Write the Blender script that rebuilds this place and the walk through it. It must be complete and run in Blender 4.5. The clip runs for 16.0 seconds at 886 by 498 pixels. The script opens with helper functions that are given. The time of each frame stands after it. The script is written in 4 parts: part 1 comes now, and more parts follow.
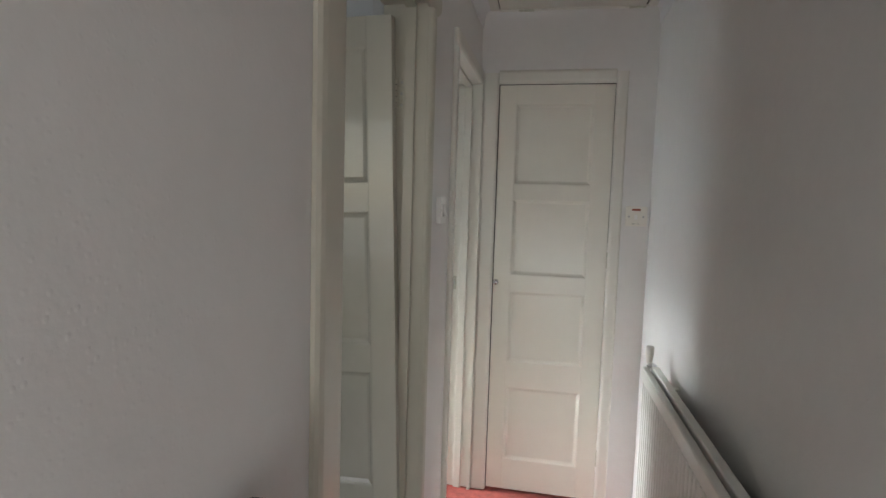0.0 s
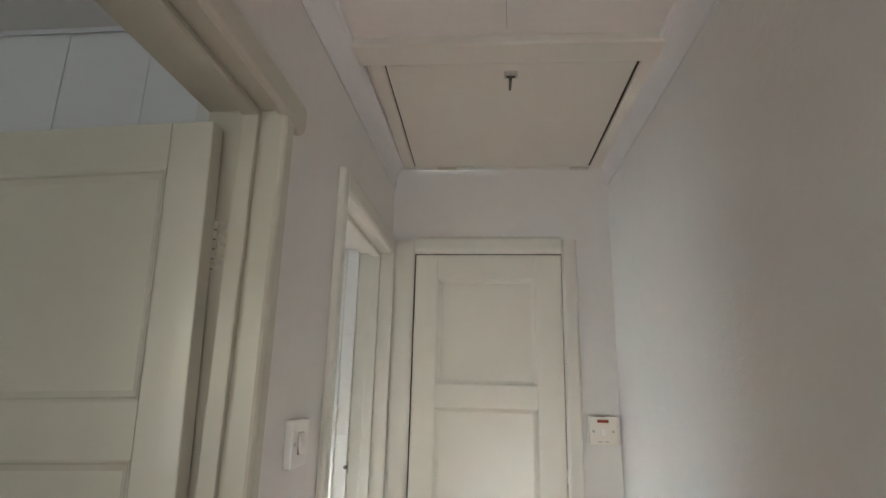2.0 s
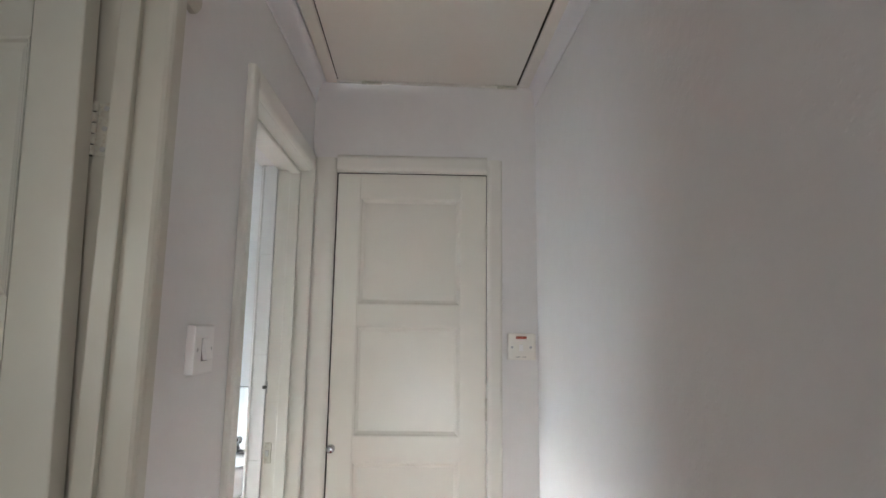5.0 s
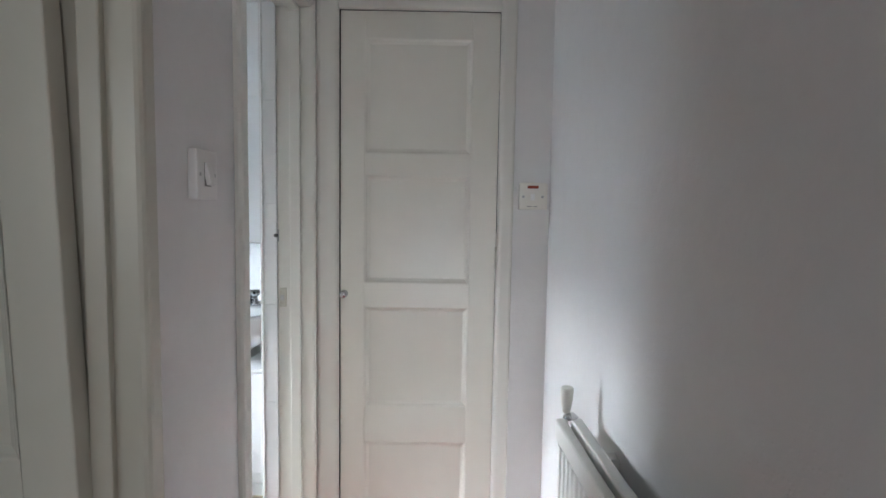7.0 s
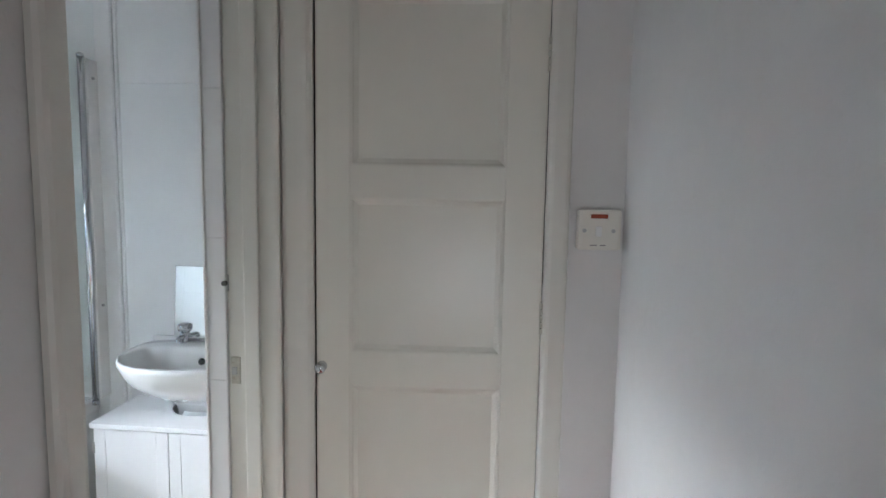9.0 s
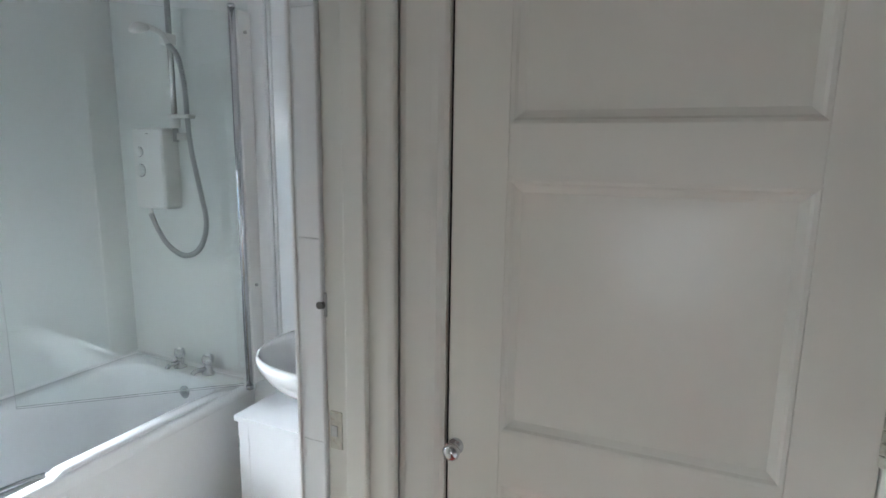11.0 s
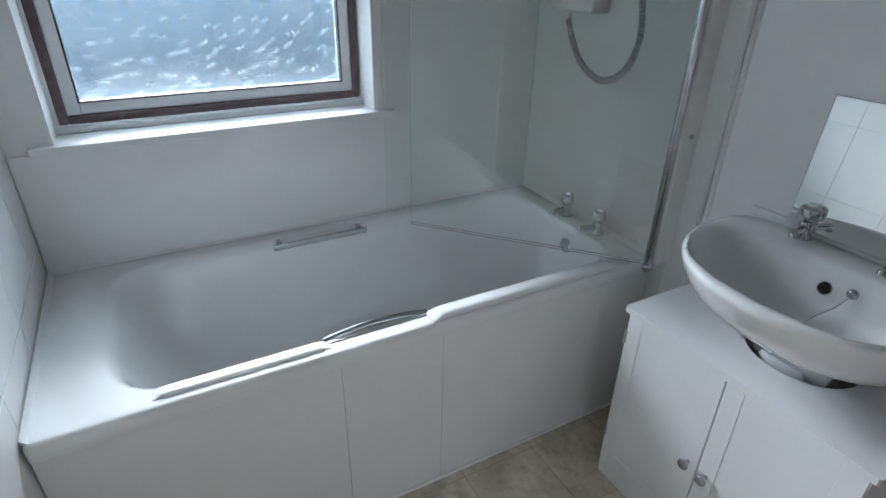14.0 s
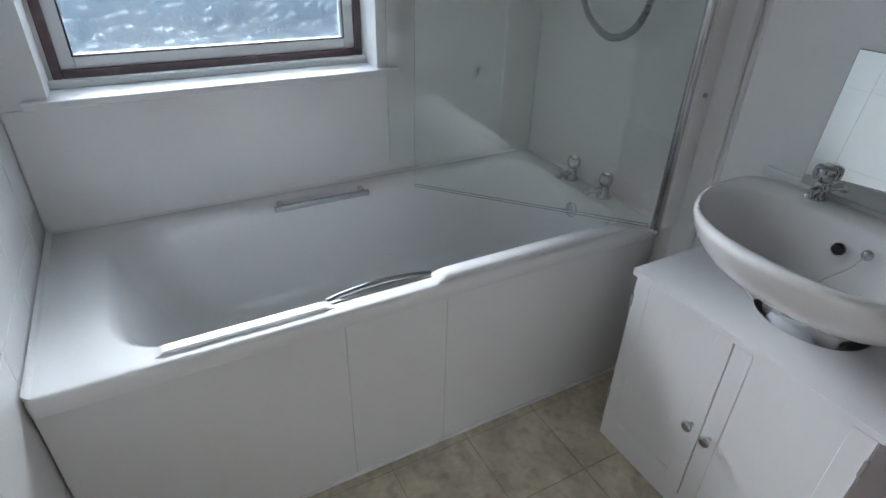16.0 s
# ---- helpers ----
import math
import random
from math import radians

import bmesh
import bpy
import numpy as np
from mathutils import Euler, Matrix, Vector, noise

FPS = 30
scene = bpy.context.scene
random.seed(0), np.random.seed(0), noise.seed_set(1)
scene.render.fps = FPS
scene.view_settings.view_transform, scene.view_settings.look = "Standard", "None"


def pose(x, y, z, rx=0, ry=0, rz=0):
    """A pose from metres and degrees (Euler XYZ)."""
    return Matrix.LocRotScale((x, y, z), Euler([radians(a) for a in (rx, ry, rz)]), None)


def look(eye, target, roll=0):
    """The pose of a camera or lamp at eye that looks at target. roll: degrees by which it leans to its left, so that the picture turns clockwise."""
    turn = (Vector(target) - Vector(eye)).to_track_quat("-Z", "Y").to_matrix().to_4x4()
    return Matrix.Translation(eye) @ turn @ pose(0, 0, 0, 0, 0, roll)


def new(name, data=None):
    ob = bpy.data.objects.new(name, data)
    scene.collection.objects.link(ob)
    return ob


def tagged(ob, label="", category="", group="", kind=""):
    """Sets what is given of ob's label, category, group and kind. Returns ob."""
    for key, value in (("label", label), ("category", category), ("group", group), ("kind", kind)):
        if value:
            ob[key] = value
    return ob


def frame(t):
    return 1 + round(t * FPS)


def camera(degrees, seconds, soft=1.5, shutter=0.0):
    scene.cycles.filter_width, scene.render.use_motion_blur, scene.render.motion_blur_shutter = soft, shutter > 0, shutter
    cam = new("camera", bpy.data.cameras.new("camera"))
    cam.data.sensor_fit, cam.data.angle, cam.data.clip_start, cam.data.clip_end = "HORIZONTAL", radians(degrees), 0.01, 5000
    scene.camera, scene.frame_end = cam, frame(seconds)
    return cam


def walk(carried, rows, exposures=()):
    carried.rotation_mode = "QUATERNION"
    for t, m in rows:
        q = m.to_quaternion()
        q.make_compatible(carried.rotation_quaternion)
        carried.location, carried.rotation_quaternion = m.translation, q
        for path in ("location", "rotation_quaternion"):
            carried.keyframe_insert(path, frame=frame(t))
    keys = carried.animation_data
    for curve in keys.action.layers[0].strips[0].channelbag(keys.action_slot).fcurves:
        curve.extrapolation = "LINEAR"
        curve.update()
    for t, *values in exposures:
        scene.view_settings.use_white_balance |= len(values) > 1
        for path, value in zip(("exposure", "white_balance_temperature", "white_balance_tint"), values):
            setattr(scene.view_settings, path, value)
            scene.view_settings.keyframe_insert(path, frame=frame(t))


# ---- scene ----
cam = camera(77.6, 16.0)
PATH = [
    (0, (0.311, -0.036, 1.416), (-0.086, 1.917, 1.246), 1.7),
    (0.5, (0.316, 0.235, 1.44), (-0.041, 2.203, 1.396), 1.8),
    (1, (0.33, 0.457, 1.466), (0.022, 2.43, 1.565), 1.5),
    (1.5, (0.334, 0.594, 1.482), (0.08, 2.552, 1.8), 1.2),
    (2, (0.321, 0.658, 1.493), (0.126, 2.586, 1.988), 1.4),
    (2.5, (0.331, 0.68, 1.505), (0.211, 2.6, 2.055), 1.4),
    (3, (0.364, 0.688, 1.517), (0.272, 2.609, 2.069), 1.3),
    (5.3, (0.352, 0.717, 1.42), (0.419, 2.704, 1.635), 0.9),
    (5.5, (0.354, 0.721, 1.415), (0.429, 2.713, 1.578), 1.0),
    (6, (0.355, 0.736, 1.386), (0.408, 2.735, 1.43), 0.9),
    (6.5, (0.348, 0.749, 1.358), (0.397, 2.747, 1.3), 0.8),
    (7, (0.356, 0.755, 1.342), (0.372, 2.748, 1.185), 0.9),
    (7.5, (0.387, 0.768, 1.353), (0.382, 2.759, 1.157), 1.0),
    (8, (0.383, 0.901, 1.366), (0.34, 2.889, 1.158), 1.0),
    (8.2, (0.38, 1.006, 1.386), (0.317, 2.996, 1.19), 1.0),
    (10.3, (0.4, 1.683, 1.479), (0.089, 3.643, 1.233), 0.9),
    (10.5, (0.381, 1.729, 1.477), (-0.091, 3.65, 1.183), 0.5),
    (11, (0.311, 1.886, 1.471), (-0.446, 3.705, 1.128), 0.8),
    (11.5, (0.21, 2.023, 1.496), (-0.75, 3.741, 1.137), 0.3),
    (12, (0.149, 2.14, 1.484), (-1.201, 3.573, 1.13), 0.1),
    (12.5, (0.048, 2.17, 1.487), (-1.502, 3.366, 1.077), 0.9),
    (13, (-0.073, 2.202, 1.448), (-1.686, 3.217, 0.842), 0.8),
    (13.5, (-0.164, 2.202, 1.405), (-1.742, 3.151, 0.623), 1.1),
    (14, (-0.212, 2.188, 1.385), (-1.727, 3.092, 0.443), 1.2),
    (14.5, (-0.223, 2.185, 1.365), (-1.698, 3.03, 0.312), 1.4),
    (15, (-0.22, 2.179, 1.359), (-1.695, 3.009, 0.293), 1.4),
    (15.5, (-0.224, 2.179, 1.352), (-1.697, 3.012, 0.286), 1.6),
    (16, (-0.225, 2.182, 1.348), (-1.696, 3.063, 0.317), 1.6),
]
EXPOSURES = [(0, 0.1, 6700, 7), (1, 0.2, 7000, 6), (2, 0.68, 7000, 6), (3, 0.76, 7000, 7), (5.5, 0.58, 6400, 9), (7, 0.22, 6150, 9), (8, 0.08, 6150, 9),
             (10.5, -0.1, 6300, 8), (11, 0.06, 6200, 8), (12, 0.0, 6050, 7), (13, -0.62, 5950, 7), (14.5, -1.02, 6250, 9), (16, -1.05, 6350, 11)]
walk(cam, [(t, look(eye, target, roll)) for t, eye, target, roll in PATH], EXPOSURES)

# ---- world and light ----
world = bpy.data.worlds.new("overcast")
scene.world = world
world.use_nodes = True
wn = world.node_tree
sky = wn.nodes.new("ShaderNodeTexSky")
sky.sky_type = 'NISHITA'
sky.sun_disc = False
sky.sun_elevation, sky.sun_rotation = radians(40), radians(200)
wn.links.new(sky.outputs[0], wn.nodes["Background"].inputs[0])
wn.nodes["Background"].inputs[1].default_value = 0.2


def area_lamp(name, eye, target, w, h, power, colour):
    data = bpy.data.lights.new(name, 'AREA')
    data.shape, data.size, data.size_y, data.energy, data.color = 'RECTANGLE', w, h, power, colour
    ob = new(name, data)
    ob.matrix_world = look(eye, target)
    return tagged(ob, kind="structure")


SUN = bpy.data.lights.new("sun", 'SUN')
SUN.energy, SUN.angle, SUN.color = 0.8, radians(15), (1.0, 0.97, 0.92)
sun = new("sun", SUN)
sun.matrix_world = look((0, 0, 20), (0, 6, 0))
# the bright overcast sky outside the bathroom window
area_lamp("sky_bathroom", (-6.2, 2.5, 3.5), (-1.9, 2.45, 1.5), 3.4, 2.2, 2600, (0.91, 0.955, 1.0))
# bright cloud low over the fence
CLOUD = bpy.data.materials.new("bright_cloud")
CLOUD.use_nodes = True
CLOUD.node_tree.nodes["Principled BSDF"].inputs["Base Color"].default_value = (0.8, 0.8, 0.8, 1)
CLOUD.node_tree.nodes["Principled BSDF"].inputs["Emission Color"].default_value = (0.9, 0.96, 1.0, 1)
CLOUD.node_tree.nodes["Principled BSDF"].inputs["Emission Strength"].default_value = 6.0
cloud = bpy.data.meshes.new("backdrop_sky")
cloud.from_pydata([(-9.4, -14, 0), (-9.4, 18, 0), (-9.4, 18, 12), (-9.4, -14, 12)], [], [(0, 1, 2, 3)])
cloud.materials.append(CLOUD)
tagged(new("backdrop_sky", cloud), "bright white overcast sky behind the fence", "sky", kind="structure")
# added fill lamp in an unseen opening behind the start of the walk
area_lamp("fill_landing", (0.74, -1.0, 1.05), (-0.1, -0.6, 0.9), 0.8, 1.2, 3.2, (1.0, 0.975, 0.92))
# second added fill lamp, set low in an unseen south opening for the lower walls
area_lamp("fill_landing_low", (0.35, -1.62, 0.6), (0.35, 0.0, 0.45), 0.7, 0.8, 7.5, (0.98, 0.985, 1.0))
# daylight in the side room's window
area_lamp("sky_side_room", (-1.2, -0.88, 1.5), (-0.9, 1.6, 1.5), 0.8, 0.9, 1.3, (0.96, 0.985, 1.0))


# ---- materials ----
def material(name, colour, rough=0.5, metal=0.0, vary=0.06, vary_scale=3.0, grain=60.0, bump=0.05, bump_scale=None,
             spec=0.5, coat=0.0, stain=None, stain_amount=0.0, transmission=0.0, flecks=0.0):
    m = bpy.data.materials.new(name)
    m.use_nodes = True
    nt = m.node_tree
    n, l = nt.nodes, nt.links
    b = n["Principled BSDF"]
    b.inputs["Roughness"].default_value = rough
    b.inputs["Metallic"].default_value = metal
    b.inputs["Specular IOR Level"].default_value = spec
    b.inputs["Coat Weight"].default_value = coat
    b.inputs["Transmission Weight"].default_value = transmission
    geo = n.new("ShaderNodeNewGeometry")
    big = n.new("ShaderNodeTexNoise")
    big.inputs["Scale"].default_value = vary_scale
    big.inputs["Detail"].default_value = 4
    fine = n.new("ShaderNodeTexNoise")
    fine.inputs["Scale"].default_value = grain
    fine.inputs["Detail"].default_value = 6
    l.new(geo.outputs["Position"], big.inputs["Vector"])
    l.new(geo.outputs["Position"], fine.inputs["Vector"])
    add = n.new("ShaderNodeMath")
    add.operation = 'MULTIPLY_ADD'
    add.inputs[1].default_value, add.inputs[2].default_value = 0.35, 0.0
    l.new(fine.outputs["Fac"], add.inputs[0])
    both = n.new("ShaderNodeMath")
    both.operation = 'MULTIPLY_ADD'
    both.inputs[1].default_value = 0.65
    l.new(big.outputs["Fac"], both.inputs[0])
    l.new(add.outputs[0], both.inputs[2])
    ramp = n.new("ShaderNodeValToRGB")
    lo = [max(0, c * (1 - vary)) for c in colour]
    hi = [min(1, c * (1 + vary * 0.6)) for c in colour]
    ramp.color_ramp.elements[0].position, ramp.color_ramp.elements[1].position = 0.3, 0.7
    ramp.color_ramp.elements[0].color = (*lo, 1)
    ramp.color_ramp.elements[1].color = (*hi, 1)
    l.new(both.outputs[0], ramp.inputs[0])
    out = ramp.outputs[0]
    if stain:
        spots = n.new("ShaderNodeTexNoise")
        spots.inputs["Scale"].default_value = vary_scale * 2.7
        spots.inputs["Detail"].default_value = 8
        l.new(geo.outputs["Position"], spots.inputs["Vector"])
        cut = n.new("ShaderNodeMapRange")
        cut.inputs[1].default_value, cut.inputs[2].default_value = 0.52, 0.75
        cut.inputs[4].default_value = stain_amount
        l.new(spots.outputs["Fac"], cut.inputs[0])
        mix = n.new("ShaderNodeMixRGB")
        mix.inputs[2].default_value = (*stain, 1)
        l.new(cut.outputs[0], mix.inputs[0])
        l.new(out, mix.inputs[1])
        out = mix.outputs[0]
    l.new(out, b.inputs["Base Color"])
    rr = n.new("ShaderNodeMapRange")
    rr.inputs[3].default_value, rr.inputs[4].default_value = rough * 0.85, min(1, rough * 1.2)
    l.new(both.outputs[0], rr.inputs[0])
    l.new(rr.outputs[0], b.inputs["Roughness"])
    if bump:
        bp = n.new("ShaderNodeBump")
        bp.inputs["Strength"].default_value = bump
        bp.inputs["Distance"].default_value = 0.004
        src = fine
        if bump_scale:
            src = n.new("ShaderNodeTexNoise")
            src.inputs["Scale"].default_value = bump_scale
            src.inputs["Detail"].default_value = 5
            l.new(geo.outputs["Position"], src.inputs["Vector"])
        l.new(src.outputs["Fac"], bp.inputs["Height"])
        l.new(bp.outputs[0], b.inputs["Normal"])
        if flecks:
            warp = n.new("ShaderNodeVectorMath")
            warp.operation = 'MULTIPLY_ADD'
            warp.inputs[1].default_value = (0.06, 0.06, 0.10)
            l.new(big.outputs["Color"], warp.inputs[0])
            l.new(geo.outputs["Position"], warp.inputs[2])
            chips = n.new("ShaderNodeTexVoronoi")
            chips.inputs["Scale"].default_value = flecks
            l.new(warp.outputs[0], chips.inputs["Vector"])
            dot = n.new("ShaderNodeMapRange")
            dot.inputs[1].default_value, dot.inputs[2].default_value = 0.34, 0.12
            l.new(chips.outputs["Distance"], dot.inputs[0])
            pick = n.new("ShaderNodeMath")
            pick.operation = 'GREATER_THAN'
            pick.inputs[1].default_value = 0.56
            l.new(chips.outputs["Color"], pick.inputs[0])
            lift = n.new("ShaderNodeMath")
            lift.operation = 'MULTIPLY'
            l.new(dot.outputs[0], lift.inputs[0])
            l.new(pick.outputs[0], lift.inputs[1])
            bp2 = n.new("ShaderNodeBump")
            bp2.inputs["Strength"].default_value = 0.13
            bp2.inputs["Distance"].default_value = 0.002
            l.new(lift.outputs[0], bp2.inputs["Height"])
            l.new(bp.outputs[0], bp2.inputs["Normal"])
            l.new(bp2.outputs[0], b.inputs["Normal"])
    return m


WALL = material("wall_paint", (0.74, 0.725, 0.71), 0.5, flecks=105.0, vary=0.04, vary_scale=1.6, grain=25, bump=0.28, bump_scale=38, stain=(0.66, 0.64, 0.61), stain_amount=0.2)
CEIL = material("ceiling_paint", (0.80, 0.78, 0.765), 0.8, vary=0.04, bump=0.12, bump_scale=45)
COVE = material("cove_paint", (0.8, 0.79, 0.80), 0.7, vary=0.03, bump=0.06)
GLOSS = material("old_cream_gloss", (0.76, 0.735, 0.655), 0.3, vary=0.035, vary_scale=2.0, grain=14, bump=0.06, bump_scale=16, coat=0.15)
FRAME = material("frame_gloss", (0.72, 0.7, 0.64), 0.34, vary=0.03, vary_scale=3, grain=30, bump=0.05, bump_scale=14)
# cream gloss of the side frame, with the doorway's shade put into its colour
CREAM_SHADED = material("shaded_cream_gloss", (0.54, 0.515, 0.435), 0.32, vary=0.05, vary_scale=2.5, grain=20, bump=0.05, bump_scale=14, coat=0.1)
# the cupboard door's cream, darkened for the weaker light on the side door
LEAF = material("dimmed_side_door_gloss", (0.65, 0.63, 0.545), 0.22, vary=0.04, vary_scale=2.5, grain=20, bump=0.07, bump_scale=14, coat=0.25)
HINGE = material("painted_hinge", (0.55, 0.53, 0.45), 0.35, vary=0.15, vary_scale=60, bump=0.2, stain=(0.35, 0.25, 0.15), stain_amount=0.6)
# near-black colour that stands for shade in narrow gaps
GAP_SHADE = material("gap_shade", (0.03, 0.025, 0.02), 0.9, bump=0)
CARPET = material("red_carpet", (0.34, 0.07, 0.055), 0.95, vary=0.45, vary_scale=28, grain=400, bump=0.9, bump_scale=350, stain=(0.12, 0.03, 0.03), stain_amount=0.6)
PLASTIC = material("white_plastic", (0.82, 0.81, 0.79), 0.3, vary=0.02, bump=0)
PLASTIC_AGED = material("aged_plastic", (0.78, 0.75, 0.68), 0.35, vary=0.04, bump=0)
NEON = material("red_neon_lens", (0.30, 0.06, 0.03), 0.25, bump=0)
INK = material("grey_print", (0.25, 0.24, 0.23), 0.6, bump=0)
CHROME = material("chrome", (0.60, 0.61, 0.63), 0.07, metal=1.0, vary=0.03, bump=0)
STEEL = material("dull_steel", (0.5, 0.5, 0.49), 0.35, metal=0.9, vary=0.15, vary_scale=40, bump=0.1)
RAD = material("radiator_enamel", (0.78, 0.77, 0.73), 0.35, vary=0.04, bump=0.04)
WOOD_DARK = material("dark_wood", (0.055, 0.032, 0.022), 0.35, vary=0.3, vary_scale=9, bump=0.15)
TILE = material("white_wall_tile", (0.86, 0.865, 0.865), 0.16, vary=0.025, vary_scale=4, grain=8, bump=0.03, bump_scale=9)
GROUT = material("grout", (0.79, 0.795, 0.79), 0.85, vary=0.1, bump=0.2)
ACRYL = material("shower_panel_gloss", (0.84, 0.86, 0.845), 0.2, vary=0.02, vary_scale=2, grain=6, bump=0.03, bump_scale=5)
BATHW = material("bathroom_paint", (0.85, 0.85, 0.845), 0.45, vary=0.03, bump=0.08, bump_scale=40)
ENAMEL = material("bath_acrylic", (0.86, 0.865, 0.865), 0.14, vary=0.02, vary_scale=3, bump=0.0, coat=0.3)
CERAMIC = material("basin_ceramic", (0.83, 0.83, 0.83), 0.08, vary=0.015, bump=0.0, coat=0.5)
CABINET = material("cabinet_lacquer", (0.84, 0.835, 0.85), 0.3, vary=0.015, bump=0.02)
SEAL = material("silicone_seal", (0.86, 0.86, 0.86), 0.4, vary=0.08, bump=0.1)
BROWN = material("brown_window_timber", (0.105, 0.068, 0.075), 0.4, vary=0.25, vary_scale=14, bump=0.2, stain=(0.42, 0.40, 0.42), stain_amount=0.14)
ALU = material("white_aluminium", (0.72, 0.73, 0.74), 0.35, vary=0.04, bump=0.03)
BLACK = material("black_rubber", (0.02, 0.02, 0.022), 0.6, bump=0)
DARKMETAL = material("window_stay_metal", (0.12, 0.12, 0.115), 0.45, metal=0.4, vary=0.3, vary_scale=50, bump=0.2)
HOSE = material("hose_plastic", (0.42, 0.43, 0.44), 0.3, metal=0.5, bump=0)
MIRROR = material("mirror_silver", (0.9, 0.92, 0.91), 0.015, metal=1.0, vary=0.0, bump=0)
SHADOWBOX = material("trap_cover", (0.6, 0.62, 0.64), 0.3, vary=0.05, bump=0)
GROUND = material("pale_paving", (0.45, 0.47, 0.48), 0.95, vary=0.5, vary_scale=0.8, grain=6, bump=0.4)
FENCE = material("fence_boards", (0.5, 0.58, 0.64), 0.8, vary=0.25, vary_scale=6, bump=0.2)

# beige stone-look vinyl
VINYL = material("beige_stone_vinyl", (0.68, 0.61, 0.47), 0.42, vary=0.36, vary_scale=8, grain=45, bump=0.12, bump_scale=60, stain=(0.36, 0.305, 0.21), stain_amount=0.75)
VINYL_JOINT = material("vinyl_joint", (0.3, 0.28, 0.225), 0.6, vary=0.2, bump=0.1)


def glass_material(name, rough, pattern, tint=(1, 1, 1), ior=1.45):
    m = bpy.data.materials.new(name)
    m.use_nodes = True
    n, l = m.node_tree.nodes, m.node_tree.links
    b = n["Principled BSDF"]
    b.inputs["Transmission Weight"].default_value = 1.0
    b.inputs["Roughness"].default_value = rough
    b.inputs["Base Color"].default_value = (*tint, 1)
    b.inputs["IOR"].default_value = ior
    b_in = b.inputs["Base Color"]
    if pattern:
        def calc(op, a, b=None, c=None):
            node = n.new("ShaderNodeMath")
            node.operation = op
            for k, v in enumerate((a, b, c)):
                if isinstance(v, (int, float)):
                    node.inputs[k].default_value = v
                elif v is not None:
                    l.new(v, node.inputs[k])
            return node.outputs[0]
        geo = n.new("ShaderNodeNewGeometry")
        sep = n.new("ShaderNodeSeparateXYZ")
        l.new(geo.outputs["Position"], sep.inputs[0])
        flat = n.new("ShaderNodeCombineXYZ")
        l.new(sep.outputs[1], flat.inputs[0])
        l.new(sep.outputs[2], flat.inputs[1])
        vor = n.new("ShaderNodeTexVoronoi")
        vor.voronoi_dimensions = '2D'
        vor.inputs["Scale"].default_value = 21
        vor.inputs["Randomness"].default_value = 0.75
        l.new(flat.outputs[0], vor.inputs["Vector"])
        sub = n.new("ShaderNodeVectorMath")
        sub.operation = 'SUBTRACT'
        l.new(flat.outputs[0], sub.inputs[0])
        l.new(vor.outputs["Position"], sub.inputs[1])
        sp = n.new("ShaderNodeSeparateXYZ")
        l.new(sub.outputs[0], sp.inputs[0])
        # petals round each flower's centre, fading in the middle and at the rim
        petals = calc('SINE', calc('MULTIPLY', calc('ARCTAN2', sp.outputs[1], sp.outputs[0]), 16))
        ring = calc('SINE', calc('MULTIPLY', vor.outputs["Distance"], 5.5))
        fine = n.new("ShaderNodeTexNoise")
        fine.inputs["Scale"].default_value = 330
        fine.inputs["Detail"].default_value = 2
        l.new(flat.outputs[0], fine.inputs["Vector"])
        h = calc('MULTIPLY_ADD', calc('MULTIPLY', petals, ring), 0.34, calc('MULTIPLY', fine.outputs["Fac"], 0.55))
        bp = n.new("ShaderNodeBump")
        bp.inputs["Strength"].default_value = 0.33
        bp.inputs["Distance"].default_value = 0.0018
        l.new(h, bp.inputs["Height"])
        l.new(bp.outputs[0], b.inputs["Normal"])
        # the relief's light and dark put into the colour, with lime film in runs
        runs = n.new("ShaderNodeTexNoise")
        runs.inputs["Scale"].default_value = 16
        runs.inputs["Detail"].default_value = 5
        stretch = n.new("ShaderNodeVectorMath")
        stretch.operation = 'MULTIPLY'
        stretch.inputs[1].default_value = (1.0, 0.22, 1.0)
        l.new(flat.outputs[0], stretch.inputs[0])
        l.new(stretch.outputs[0], runs.inputs["Vector"])
        glint_and_film = n.new("ShaderNodeMapRange")
        glint_and_film.inputs[1].default_value, glint_and_film.inputs[2].default_value = 0.40, 0.98
        l.new(calc('MULTIPLY_ADD', runs.outputs["Fac"], 0.65, calc('MULTIPLY', h, 1.15)), glint_and_film.inputs[0])
        tone = n.new("ShaderNodeMixRGB")
        tone.inputs[1].default_value = (tint[0] * 0.58, tint[1] * 0.72, tint[2] * 0.84, 1)
        tone.inputs[2].default_value = (tint[0] * 1.3, tint[1] * 1.2, tint[2] * 1.14, 1)
        l.new(glint_and_film.outputs[0], tone.inputs[0])
        l.new(tone.outputs[0], b_in)
        # dried water marks make some of the glass duller
        marks = n.new("ShaderNodeTexNoise")
        marks.inputs["Scale"].default_value = 9
        marks.inputs["Detail"].default_value = 6
        l.new(flat.outputs[0], marks.inputs["Vector"])
        l.new(calc('MULTIPLY_ADD', marks.outputs["Fac"], 0.16, rough - 0.06), b.inputs["Roughness"])
    return m


CLEAR = glass_material("clear_glass", 0.0, False)
PATTERN = glass_material("flower_patterned_glass", 0.17, True, (0.68, 0.78, 0.84))
SCREEN_GLASS = glass_material("screen_glass", 0.0, False, (0.97, 1.0, 0.98), 1.52)

# ---- mesh helpers ----
I4 = Matrix.Identity(4)


